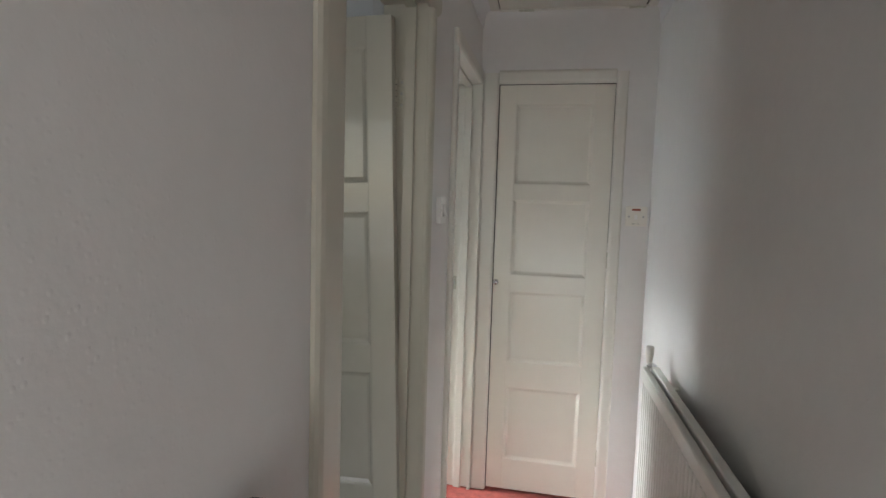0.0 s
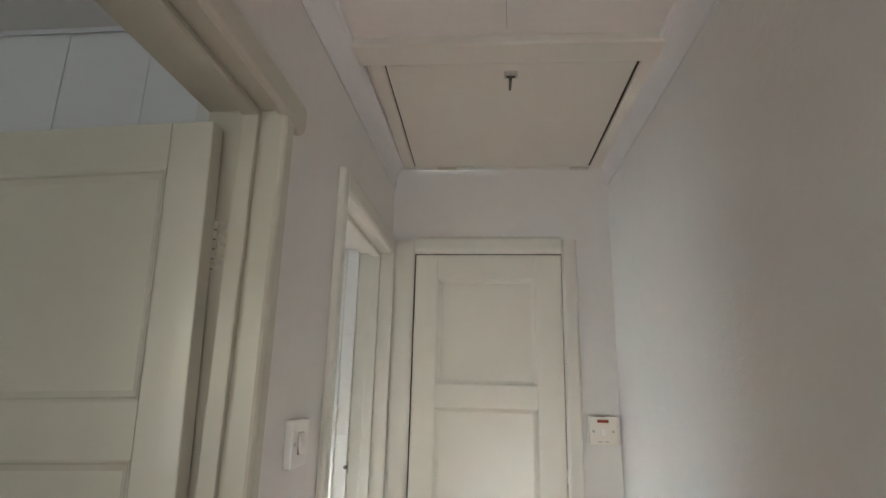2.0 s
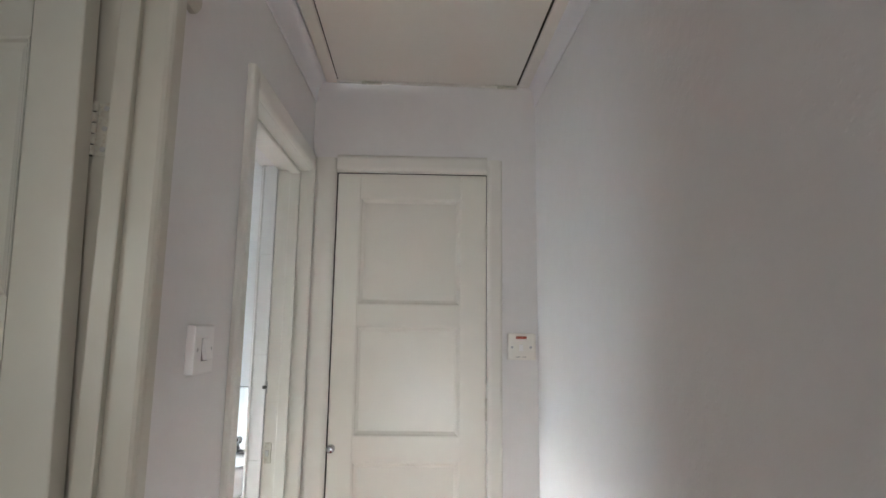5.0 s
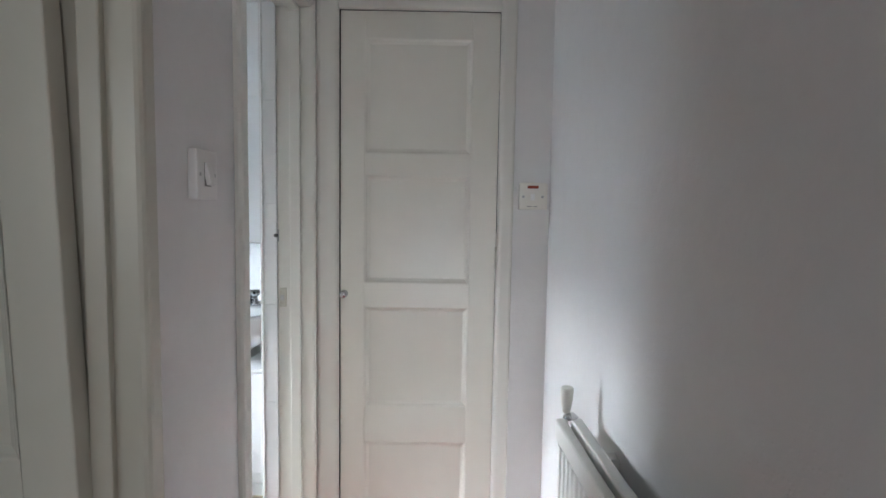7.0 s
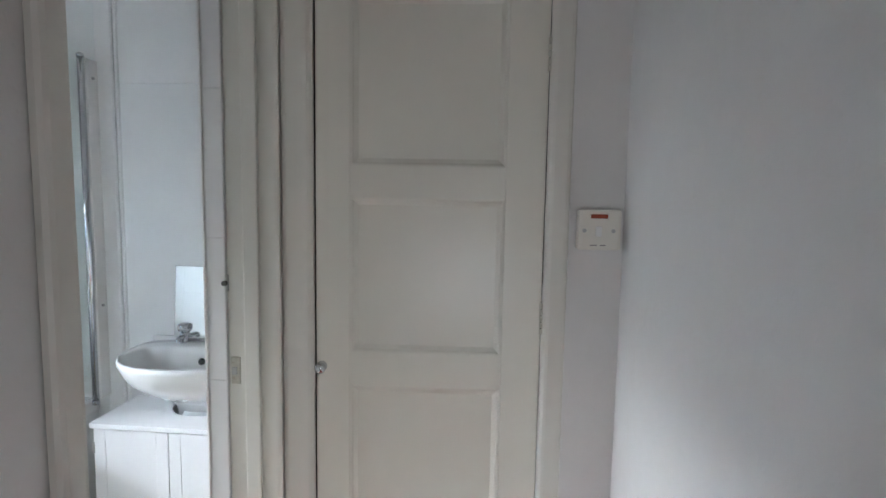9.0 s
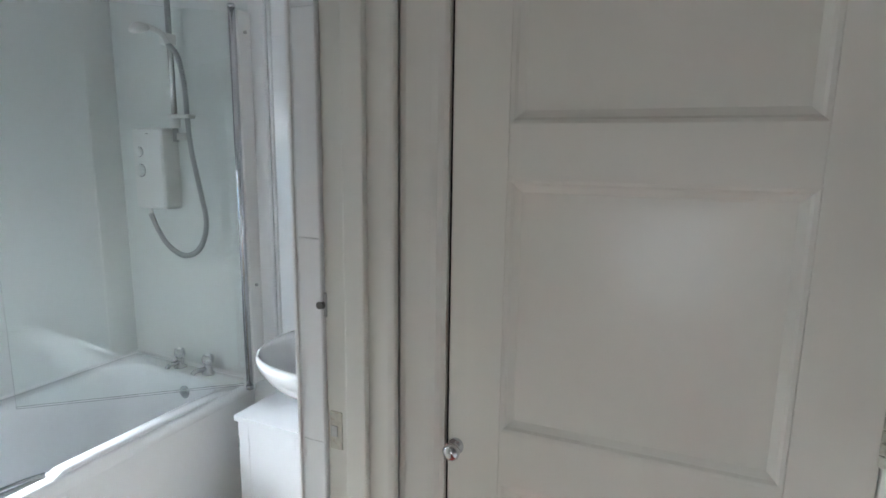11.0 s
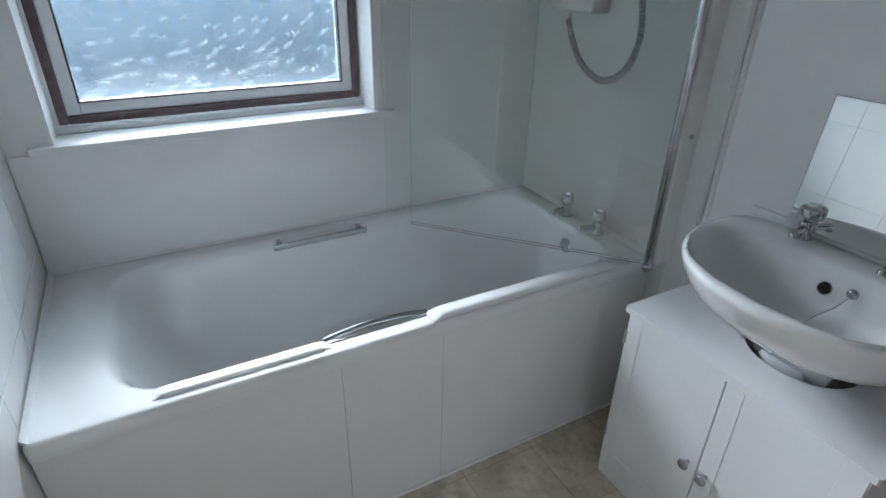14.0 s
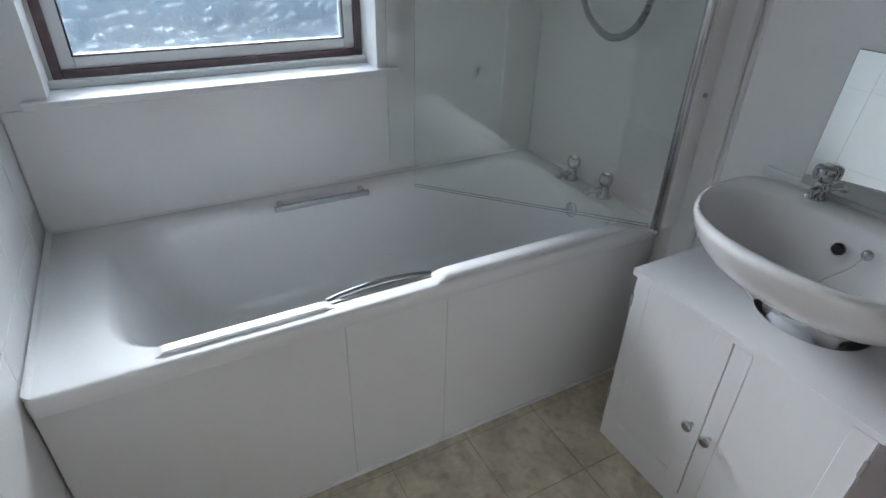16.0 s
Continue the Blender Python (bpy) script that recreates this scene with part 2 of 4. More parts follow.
def finish(bm, name, mat, parent=None, label="", smooth=False, m=None):
    me = bpy.data.meshes.new(name)
    bmesh.ops.recalc_face_normals(bm, faces=bm.faces)
    if smooth:
        for f in bm.faces:
            f.smooth = True
    bm.to_mesh(me)
    bm.free()
    for mt in (mat if isinstance(mat, (list, tuple)) else [mat]):
        me.materials.append(mt)
    ob = new(name, me)
    if parent:
        ob.parent = parent
    if m is not None:
        ob.matrix_basis = m
    if label:
        ob["label"] = label
    return ob


def part(name, bm, mat, parent, label="", smooth=False, m=None):
    return finish(bm, name, mat, parent, label, smooth, m)


def add_box(bm, x0, x1, y0, y1, z0, z1, bevel=0.0, seg=1, m=None):
    """Adds a box between the given limits, with bevelled edges."""
    mm = Matrix.Translation(((x0 + x1) / 2, (y0 + y1) / 2, (z0 + z1) / 2)) @ Matrix.Diagonal((abs(x1 - x0), abs(y1 - y0), abs(z1 - z0), 1))
    if m is not None:
        mm = m @ mm
    r = bmesh.ops.create_cube(bm, size=1.0, matrix=mm)
    if bevel:
        es = list({e for v in r["verts"] for e in v.link_edges})
        bmesh.ops.bevel(bm, geom=es, offset=bevel, segments=seg, affect='EDGES', profile=0.6)
    return bm


def box(*a, **k):
    return add_box(bmesh.new(), *a, **k)


def add_cyl(bm, p0, p1, r0, r1=None, seg=20, cap=True):
    p0, p1 = Vector(p0), Vector(p1)
    d = p1 - p0
    mm = Matrix.Translation((p0 + p1) / 2) @ d.to_track_quat('Z', 'Y').to_matrix().to_4x4()
    bmesh.ops.create_cone(bm, cap_ends=cap, segments=seg, radius1=r0, radius2=r0 if r1 is None else r1, depth=d.length, matrix=mm)
    return bm


def cyl(*a, **k):
    return add_cyl(bmesh.new(), *a, **k)


def lathe(profile, seg=28, m=None):
    """A turned body about z from (radius, height) pairs."""
    bm = bmesh.new()
    rings = []
    for r, z in profile:
        rings.append([bm.verts.new((r * math.cos(2 * math.pi * i / seg), r * math.sin(2 * math.pi * i / seg), z)) for i in range(seg)])
    for a, b in zip(rings, rings[1:]):
        for i in range(seg):
            bm.faces.new((a[i], a[(i + 1) % seg], b[(i + 1) % seg], b[i]))
    bm.faces.new(rings[0][::-1])
    bm.faces.new(rings[-1])
    if m is not None:
        bm.transform(m)
    return bm


def extrude(profile, origin, adir, bdir, ldir, length):
    """A profile of (a, b) pairs, swept along ldir."""
    bm = bmesh.new()
    o, a, b, d = Vector(origin), Vector(adir), Vector(bdir), Vector(ldir)
    v0 = [bm.verts.new(o + a * p + b * q) for p, q in profile]
    v1 = [bm.verts.new(o + a * p + b * q + d * length) for p, q in profile]
    n = len(v0)
    for i in range(n):
        bm.faces.new((v0[i], v0[(i + 1) % n], v1[(i + 1) % n], v1[i]))
    bm.faces.new(v0[::-1])
    bm.faces.new(v1)
    return bm


def tube(points, r, seg=10, ring_depth=0.0, rings_per_m=0):
    """A round tube along a smooth path; ring_depth makes it ribbed."""
    pts = [Vector(p) for p in points]
    path = []
    for i in range(len(pts) - 1):
        p0, p1, p2, p3 = pts[max(i - 1, 0)], pts[i], pts[i + 1], pts[min(i + 2, len(pts) - 1)]
        steps = max(3, int((p2 - p1).length * rings_per_m)) if rings_per_m else 8
        for k in range(steps):
            t = k / steps
            path.append(0.5 * ((2 * p1) + (p2 - p0) * t + (2 * p0 - 5 * p1 + 4 * p2 - p3) * t * t + (3 * p1 - p0 - 3 * p2 + p3) * t ** 3))
    path.append(pts[-1])
    bm = bmesh.new()
    prev, up = None, Vector((0.31, 0.9, 0.2)).normalized()
    for i, p in enumerate(path):
        d = (path[min(i + 1, len(path) - 1)] - path[max(i - 1, 0)]).normalized()
        side = d.cross(up).normalized()
        other = side.cross(d)
        rr = r - (ring_depth if i % 2 else 0)
        ring = [bm.verts.new(p + (side * math.cos(2 * math.pi * k / seg) + other * math.sin(2 * math.pi * k / seg)) * rr) for k in range(seg)]
        if prev:
            for k in range(seg):
                bm.faces.new((prev[k], prev[(k + 1) % seg], ring[(k + 1) % seg], ring[k]))
        else:
            bm.faces.new(ring[::-1])
        prev = ring
    bm.faces.new(prev)
    return bm


def rounded(x0, x1, y0, y1, r, z, n=6):
    """The points of a rectangle with rounded corners; r may be one radius or four."""
    rs = r if isinstance(r, (list, tuple)) else [r] * 4
    out = []
    for (cx, cy, sx, sy, a0), q in zip(((x1, y1, -1, -1, 0), (x0, y1, 1, -1, 90), (x0, y0, 1, 1, 180), (x1, y0, -1, 1, 270)), rs):
        for k in range(n + 1):
            a = radians(a0 + 90 * k / n)
            out.append(Vector((cx + sx * q + q * math.cos(a), cy + sy * q + q * math.sin(a), z)))
    return out


def loft(rings, cap_start=True, cap_end=True):
    bm = bmesh.new()
    vs = [[bm.verts.new(p) for p in ring] for ring in rings]
    n = len(vs[0])
    for a, b in zip(vs, vs[1:]):
        for i in range(n):
            bm.faces.new((a[i], a[(i + 1) % n], b[(i + 1) % n], b[i]))
    if cap_start:
        bm.faces.new(vs[0][::-1])
    if cap_end:
        bm.faces.new(vs[-1])
    return bm


def empty(name, m=I4, **tags):
    ob = new(name)
    ob.empty_display_size = 0.1
    ob.matrix_basis = m
    return tagged(ob, **tags)


def wall(name, boxes, mat, label="", m=I4):
    bm = bmesh.new()
    for b in boxes:
        add_box(bm, *b)
    ob = finish(bm, name, mat, m=m)
    return tagged(ob, label or "painted plaster wall", "wall", kind="structure")


# ---- plan ----
XL, XR, YC = -0.065, 0.724, 2.60            # landing: left wall, far end of the right wall, cupboard wall
XI = -0.24                                  # bathroom side of the landing wall
CEILING = 2.325
HEAD = 1.985                                # underside of door heads
SIDE0, SIDE1 = 0.873, 1.546                 # side room doorway
BATH0, BATH1 = 1.93, 2.597                 # bathroom doorway
R_TURN = pose(XR, YC, 0, 0, 0, 1.2)         # the right wall runs slightly out of square
MB = pose(-1.2, 2.6, 0, 0, 0, -2.0) @ Matrix.Translation((1.2, -2.6, 0))   # the bathroom is 2 degrees out of square

# ---- landing structure ----
def wall_sheet(name, outline, origin, adir, ldir, t, mat, label):
    """A wall cut out of one sheet: an outline of (along, up) pairs, given a thickness."""
    ob = finish(extrude(outline, origin, adir, (0, 0, 1), ldir, t), name, mat)
    return tagged(ob, label, "wall", kind="structure")


wall_sheet("wall_landing_west", [(-1.6, 0), (SIDE0, 0), (SIDE0, 2.012), (SIDE1, 2.012), (SIDE1, 0), (BATH0, 0), (BATH0, HEAD), (BATH1, HEAD), (BATH1, 0),
                                 (YC + 0.1, 0), (YC + 0.1, CEILING), (-1.6, CEILING)], (XI, 0, 0), (0, 1, 0), (1, 0, 0), XL - XI, WALL,
           "white painted textured plaster wall with two doorways")
wall_sheet("wall_landing_north", [(XL, 0), (0.002, 0), (0.002, 1.995), (0.57, 1.995), (0.57, 0), (XR + 0.06, 0), (XR + 0.06, CEILING), (XL, CEILING)],
           (0, YC, 0), (1, 0, 0), (0, 1, 0), 0.1, WALL, "white painted plaster wall around the cupboard door")
# the opening in the far south stretch is made up for the fill lamp
wall("wall_landing_east", [(0, 0.12, -3.15, 0.1, 0, CEILING), (0, 0.12, -4.3, -4.05, 0, CEILING), (0, 0.12, -4.05, -3.15, 0, 0.5), (0, 0.12, -4.05, -3.15, 1.8, CEILING)], WALL, "white painted textured plaster wall", R_TURN)
# unseen end wall; its low opening is invented to hold the second fill lamp
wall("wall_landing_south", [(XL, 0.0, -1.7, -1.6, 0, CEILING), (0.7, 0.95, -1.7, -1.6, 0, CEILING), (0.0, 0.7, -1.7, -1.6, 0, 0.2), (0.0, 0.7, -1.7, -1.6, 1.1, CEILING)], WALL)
wall("wall_cupboard", [(XI, XR + 0.2, 3.72, 3.8, 0, CEILING), (XR, XR + 0.12, YC + 0.1, 3.72, 0, CEILING)], WALL, "plain plaster wall inside the cupboard")
tagged(finish(box(XI, 1.0, -1.8, 3.8, -0.12, 0.0), "floor", CARPET), "landing floor laid with worn red patterned carpet", "floor", kind="structure")
bm = bmesh.new()
add_box(bm, XI, 0.015, -1.8, 3.8, CEILING, CEILING + 0.1)
add_box(bm, 0.675, 1.0, -1.8, 3.8, CEILING, CEILING + 0.1)
add_box(bm, 0.015, 0.675, -1.8, 1.905, CEILING, CEILING + 0.1)
add_box(bm, 0.015, 0.675, YC, 3.8, CEILING, CEILING + 0.1)
tagged(finish(bm, "ceiling", CEIL), "white painted plaster landing ceiling with a hairline crack", "ceiling", kind="structure")
crack = bmesh.new()
x = 0.345
for i in range(16):
    nx = 0.342 + 0.006 * math.sin(i * 1.9) + 0.003 * math.sin(i * 5.1)
    v = [crack.verts.new(p) for p in ((x - 0.0008, 1.8 - i * 0.09, CEILING - 0.0012), (x + 0.0008, 1.8 - i * 0.09, CEILING - 0.0012),
                                      (nx + 0.0008, 1.8 - (i + 1) * 0.09, CEILING - 0.0012), (nx - 0.0008, 1.8 - (i + 1) * 0.09, CEILING - 0.0012))]
    crack.faces.new(v)
    x = nx
tagged(finish(crack, "trim_crack", material("crack_shadow", (0.5, 0.47, 0.45), 0.9, bump=0)), "hairline crack in the ceiling paint", "trim", kind="structure")

# cove mouldings along both sides of the ceiling
COVE_P = [(0, 0), (0, -0.095), (0.008, -0.098)] + [(0.012 + 0.06 * (1 - math.cos(radians(a))), -0.088 + 0.07 * math.sin(radians(a))) for a in range(0, 91, 10)] + [(0.082, -0.012), (0.082, 0)]
COVE_P = [(p * 0.45, q) for p, q in COVE_P]
tagged(finish(extrude(COVE_P, (XL, -1.6, CEILING), (1, 0, 0), (0, 0, 1), (0, 1, 0), 1.6 + YC), "trim_cove_west", COVE), "white plaster cove moulding under the ceiling", "cornice", kind="structure")
tagged(finish(extrude(COVE_P, (0, -4.2, CEILING), (-1, 0, 0), (0, 0, 1), (0, 1, 0), 4.2), "trim_cove_east", COVE, m=R_TURN), "white plaster cove moulding under the ceiling", "cornice", kind="structure")

# ---- loft hatch ----
hatch = empty("loft_hatch", pose(0, 2.6, 0, 0, 0, 1.5) @ Matrix.Translation((0, -2.6, 0)), label="cream painted loft hatch with a moulded frame and small catch", category="loft hatch")
HZ = 2.302
for nm, b in (("frame_side", (-0.03, 0.012, 1.815, YC - 0.004, HZ, 2.34)), ("frame_side", (0.662, 0.722, 1.83, YC - 0.004, HZ, 2.34)),
              ("frame_front", (-0.052, 0.74, 1.815, 1.9, HZ - 0.002, 2.34)), ("frame_back", (0.012, 0.662, 2.575, YC - 0.02, HZ - 0.006, 2.34))):
    part(nm, box(*b, bevel=0.006, seg=2), FRAME, hatch)
part("hatch_panel", box(0.0165, 0.653, 1.9025, 2.571, HZ + 0.001, HZ + 0.004), FRAME, hatch)
# dark sheet right above the panel paints the shade in its gap
part("gap_shadow", box(0.012, 0.662, 1.9, 2.575, HZ + 0.0055, HZ + 0.014), GAP_SHADE, hatch, "dark sheet for the shade in the gap round the panel")
latch = part("catch", box(0.322, 0.358, 1.935, 1.962, HZ - 0.008, HZ + 0.005, bevel=0.003), STEEL, hatch, "worn steel catch")
part("catch_slot", box(0.328, 0.352, 1.944, 1.953, HZ - 0.0092, HZ - 0.0075), BLACK, latch)
part("catch_pin", cyl((0.34, 1.955, HZ - 0.010), (0.34, 1.99, HZ - 0.022), 0.0048, 0.0035, 10), DARKMETAL, latch)
for hx in (0.1, 0.585):
    part("hinge", box(hx, hx + 0.07, 2.566, 2.58, HZ - 0.009, HZ - 0.003, bevel=0.001), HINGE, hatch)


# ---- doors ----
def panel_bm(x0, x1, z0, z1, t, lip=0.017, depth=0.010):
    """One recessed door panel with sloping moulded edges on both faces."""
    bm = bmesh.new()
    for yf, yb in ((0.0, depth), (t, t - depth)):
        s = 1 if yf == 0 else -1
        levels = [(0.0, yf), (lip * 0.25, yf + s * 0.0015), (lip * 0.45, yf + s * depth * 0.55), (lip, yf + s * depth)]
        prev = None
        for inset, y in levels:
            ring = [bm.verts.new(p) for p in ((x0 + inset, y, z0 + inset), (x1 - inset, y, z0 + inset), (x1 - inset, y, z1 - inset), (x0 + inset, y, z1 - inset))]
            if prev:
                for i in range(4):
                    bm.faces.new((prev[i], prev[(i + 1) % 4], ring[(i + 1) % 4], ring[i]))
            prev = ring
        bm.faces.new(prev)
    return bm


def door(name, m, w, h, panels, px0, px1, label, t=0.036, mat=None):
    """A four-panel door; x runs across the leaf, the face looks to -y, z up from its foot."""
    mat = mat or GLOSS
    d = empty(name, m, label=label, category="door")
    part("stile", box(0, px0, 0, t, 0, h, bevel=0.0015), mat, d)
    part("stile", box(px1, w, 0, t, 0, h, bevel=0.0015), mat, d)
    zs = [0.0] + [z for p in sorted(panels) for z in p] + [h]
    for z0, z1 in zip(zs[0::2], zs[1::2]):
        part("rail", box(px0, px1, 0.0002, t - 0.0002, z0, z1), mat, d)
    for z0, z1 in panels:
        part("panel", panel_bm(px0, px1, z0, z1, t), mat, d)
    return d


def knob(parent, m, r=0.013):
    k = part("knob", lathe([(r * 0.9, 0), (r * 0.95, 0.003), (r * 0.5, 0.006), (r * 0.5, 0.014), (r * 0.95, 0.018), (r, 0.024), (r * 0.75, 0.029), (r * 0.35, 0.031)], 20, m), CHROME, parent, "small chrome knob", True)
    return k


def butt_hinge(parent, m, h=0.1, label="painted-over butt hinge"):
    """A butt hinge with five knuckles and screws; knuckle axis is z, flap lies to +x."""
    flap = part("hinge", box(0.004, 0.028, -0.0008, 0.0015, -h / 2, h / 2, bevel=0.0005, m=m), HINGE, parent, label)
    for i in range(5):
        z = -h / 2 + h * (i + 0.5) / 5
        part("knuckle", cyl(m @ Vector((0, -0.001, z - h * 0.086)), m @ Vector((0, -0.001, z + h * 0.086)), 0.0062, seg=12), HINGE, flap)
    # pin coloured near-black, for the shade in the slots between knuckles
    part("shaded_pin", cyl(m @ Vector((0, -0.001, -h / 2)), m @ Vector((0, -0.001, h / 2)), 0.003, seg=8), GAP_SHADE, flap)
    for z in (-0.032, 0, 0.032):
        part("screw", cyl(m @ Vector((0.017, -0.0018, z)), m @ Vector((0.017, 0.0, z)), 0.0042, 0.0042, 10), STEEL, flap)
    return flap


# cupboard door at the end of the landing
cd = door("door_cupboard", pose(0.0272, 2.597, 0.012), 0.5203, 1.956,
          [(0.151, 0.516), (0.641, 0.986), (1.066, 1.426), (1.498, 1.87)], 0.08, 0.431,
          "closed cream gloss-painted four-panel cupboard door")
knob(cd, pose(0.014, 0, 1.03, 90, 0, 0))
bm = bmesh.new()
add_box(bm, 0.538, 0.569, 2.636, 2.659, 0, 1.985)
add_box(bm, 0.003, 0.0225, 2.601, 2.635, 0, 1.985)
add_box(bm, 0.5495, 0.569, 2.601, 2.635, 0, 1.985)
add_box(bm, 0.0226, 0.5494, 2.601, 2.635, 1.9725, 1.99)
# dark strips set in the door gaps as painted shade
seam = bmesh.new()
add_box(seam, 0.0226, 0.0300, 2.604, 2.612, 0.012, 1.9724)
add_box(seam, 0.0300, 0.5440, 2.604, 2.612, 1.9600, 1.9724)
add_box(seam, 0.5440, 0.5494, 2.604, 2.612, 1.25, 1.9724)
tagged(finish(seam, "trim_cupboard_gap_shade", GAP_SHADE), "near-black strips for the shade between cupboard door and lining", "trim", kind="structure")
tagged(finish(bm, "trim_cupboard_lining", FRAME), "painted rebated cupboard door lining", "trim", kind="structure")
# sheet coloured as the unlit inside of the cupboard
tagged(finish(box(0.004, 0.568, 2.66, 2.68, 0, 2.0), "trim_cupboard_inner_shade", GAP_SHADE), "near-black sheet for the shade inside the cupboard behind the door gaps", "trim", kind="structure")
for z in (1.755, 1.17, 0.22):
    butt_hinge(cd, pose(0.5232, 0.0, z - 0.012), 0.075, "paint-covered hinge")

# lining and architrave profiles
ARCH = [(0, 0), (0, 0.009), (0.005, 0.012), (0.016, 0.0125), (0.022, 0.0095), (0.036, 0.010), (0.042, 0.014), (0.05, 0.016), (0.058, 0.0145), (0.062, 0.010), (0.062, 0)]


PLAIN = [(0, 0), (0, 0.007), (0.004, 0.012), (0.010, 0.0155), (0.018, 0.0165), (0.050, 0.016), (0.058, 0.0135), (0.062, 0.008), (0.062, 0)]


def architrave(name, o, a, out, z_top, side_lengths, width, label, mat=None, prof=ARCH, lap=None):
    """Three moulded boards round an opening: o is its lower near corner, a runs across, out away from the wall; lap: how far the head runs past the opening, on top of the uprights."""
    e = empty(name, label=label, category="architrave")
    mat = mat or FRAME
    a, out = Vector(a), Vector(out)
    o = Vector(o)
    tall = z_top + (0.0 if lap else 0.05)
    part("upright", extrude([(p * side_lengths[0], q) for p, q in prof], o, -a, out, (0, 0, 1), tall), mat, e)
    if side_lengths[1]:
        part("upright", extrude([(p * side_lengths[1], q) for p, q in prof], o + a * width, a, out, (0, 0, 1), tall), mat, e)
    n0, n1 = lap or (0.0, 0.0)
    rise = 0.003 if lap else -0.0015
    part("head", extrude([(p, q + rise) if q else (p, q) for p, q in prof], o + a * -n0 + Vector((0, 0, z_top)), (0, 0, 1), out, a, width + n0 + n1), mat, e)
    e["kind"] = "structure"
    return e


architrave("trim_architrave_cupboard", (0.023, YC - 0.001, 0), (1, 0, 0), (0, -1, 0), 1.972, (1.2, 0.85), 0.526, "cream painted plain architrave round the cupboard door", prof=PLAIN)
architrave("trim_architrave_side", (XL + 0.001, 0.879, 0), (0, 1, 0), (1, 0, 0), 1.958, (1.8, 0.72), 0.634, "cream painted plain architrave round the side doorway", CREAM_SHADED, PLAIN, (0.114, 0.083))
architrave("trim_architrave_bathroom", (XL + 0.001, BATH0 + 0.01, 0), (0, 1, 0), (1, 0, 0), 1.97, (0.75, 0.3), 0.625, "cream painted plain architrave round the bathroom doorway", prof=PLAIN)


def lining(name, y0, y1, x0, x1, stop0, stop1, label, far=0.012, mat=None):
    """The jambs, head and stops of a doorway in the landing's west wall."""
    e = empty(name, label=label, category="door frame", kind="structure")
    mat = mat or FRAME
    for ya, yb in ((y0 - 0.001, y0 + 0.012), (y1 - far, y1 + 0.001)):
        part("jamb", box(x0, x1, ya, yb, 0, HEAD - 0.012, bevel=0.002), mat, e)
    part("head", box(x0, x1, y0 + 0.012, y1 - far, HEAD - 0.014, HEAD + 0.004, bevel=0.002), mat, e)
    part("stop", box(stop0, stop1, y0 + 0.012, y0 + 0.026, 0, HEAD - 0.016, bevel=0.003, seg=2), mat, e)
    part("stop", box(stop0, stop1, y1 - far - 0.014, y1 - far, 0, HEAD - 0.016, bevel=0.003, seg=2), mat, e)
    part("stop", box(stop0, stop1, y0 + 0.026, y1 - far - 0.014, HEAD - 0.029, HEAD - 0.014, bevel=0.003), mat, e)
    return e


side_frame = lining("door_frame_side", SIDE0, SIDE1, -0.20, XL + 0.0, -0.130, -0.099, "cream painted timber door frame with stops", 0.024, CREAM_SHADED)
bath_frame = lining("door_frame_bathroom", BATH0, BATH1, -0.179, XL + 0.0, -0.135, -0.10, "cream painted timber door frame with strike plate")
# strike plate, bolt keeper
strike = part("strike_plate", box(-0.172, -0.150, BATH1 - 0.0145, BATH1 - 0.0115, 0.995, 1.06, bevel=0.001), HINGE, bath_frame, "painted-over latch strike plate")
part("latch_hole", box(-0.170, -0.158, BATH1 - 0.0165, BATH1 - 0.014, 1.018, 1.036), STEEL, strike)
part("bolt_keeper", box(-0.184, -0.174, BATH1 - 0.0145, BATH1 - 0.0105, 1.215, 1.255, bevel=0.002), STEEL, bath_frame, "small steel bolt keeper")
part("keeper_pin", cyl((-0.183, BATH1 - 0.014, 1.235), (-0.183, BATH1 - 0.021, 1.235), 0.007, 0.006, 12), DARKMETAL, bath_frame)

# side room door, standing open into the side room
PANELS = [(0.14, 0.5), (0.56, 0.92), (1.0, 1.385), (1.468, 1.858)]
SIDE_PANELS = [(0.14, 0.49), (0.55, 0.9), (0.98, 1.372), (1.455, 1.837)]
sd = door("door_side", pose(-0.163, 1.514, 1.93, 0, -2.0, 0) @ pose(0, 0, -1.918, 0, 0, 180.0), 0.62, 1.92, SIDE_PANELS, 0.075, 0.545,
          "cream gloss-painted four-panel door standing wide open", 0.036, LEAF)
for z in (1.722, 0.3):
    butt_hinge(side_frame, pose(-0.157, SIDE1 - 0.0257, z, 0, 0, 0), 0.085)
# bathroom door, open against the bathroom wall
bd = door("door_bathroom", pose(-0.243, 1.950, 0.008, 0, 0, 180 + 3.0), 0.625, 1.955, PANELS, 0.08, 0.545,
          "white gloss-painted four-panel bathroom door standing open", 0.033)
knob(bd, pose(0.585, 0.0, 1.0, 90, 0, 0), 0.022)


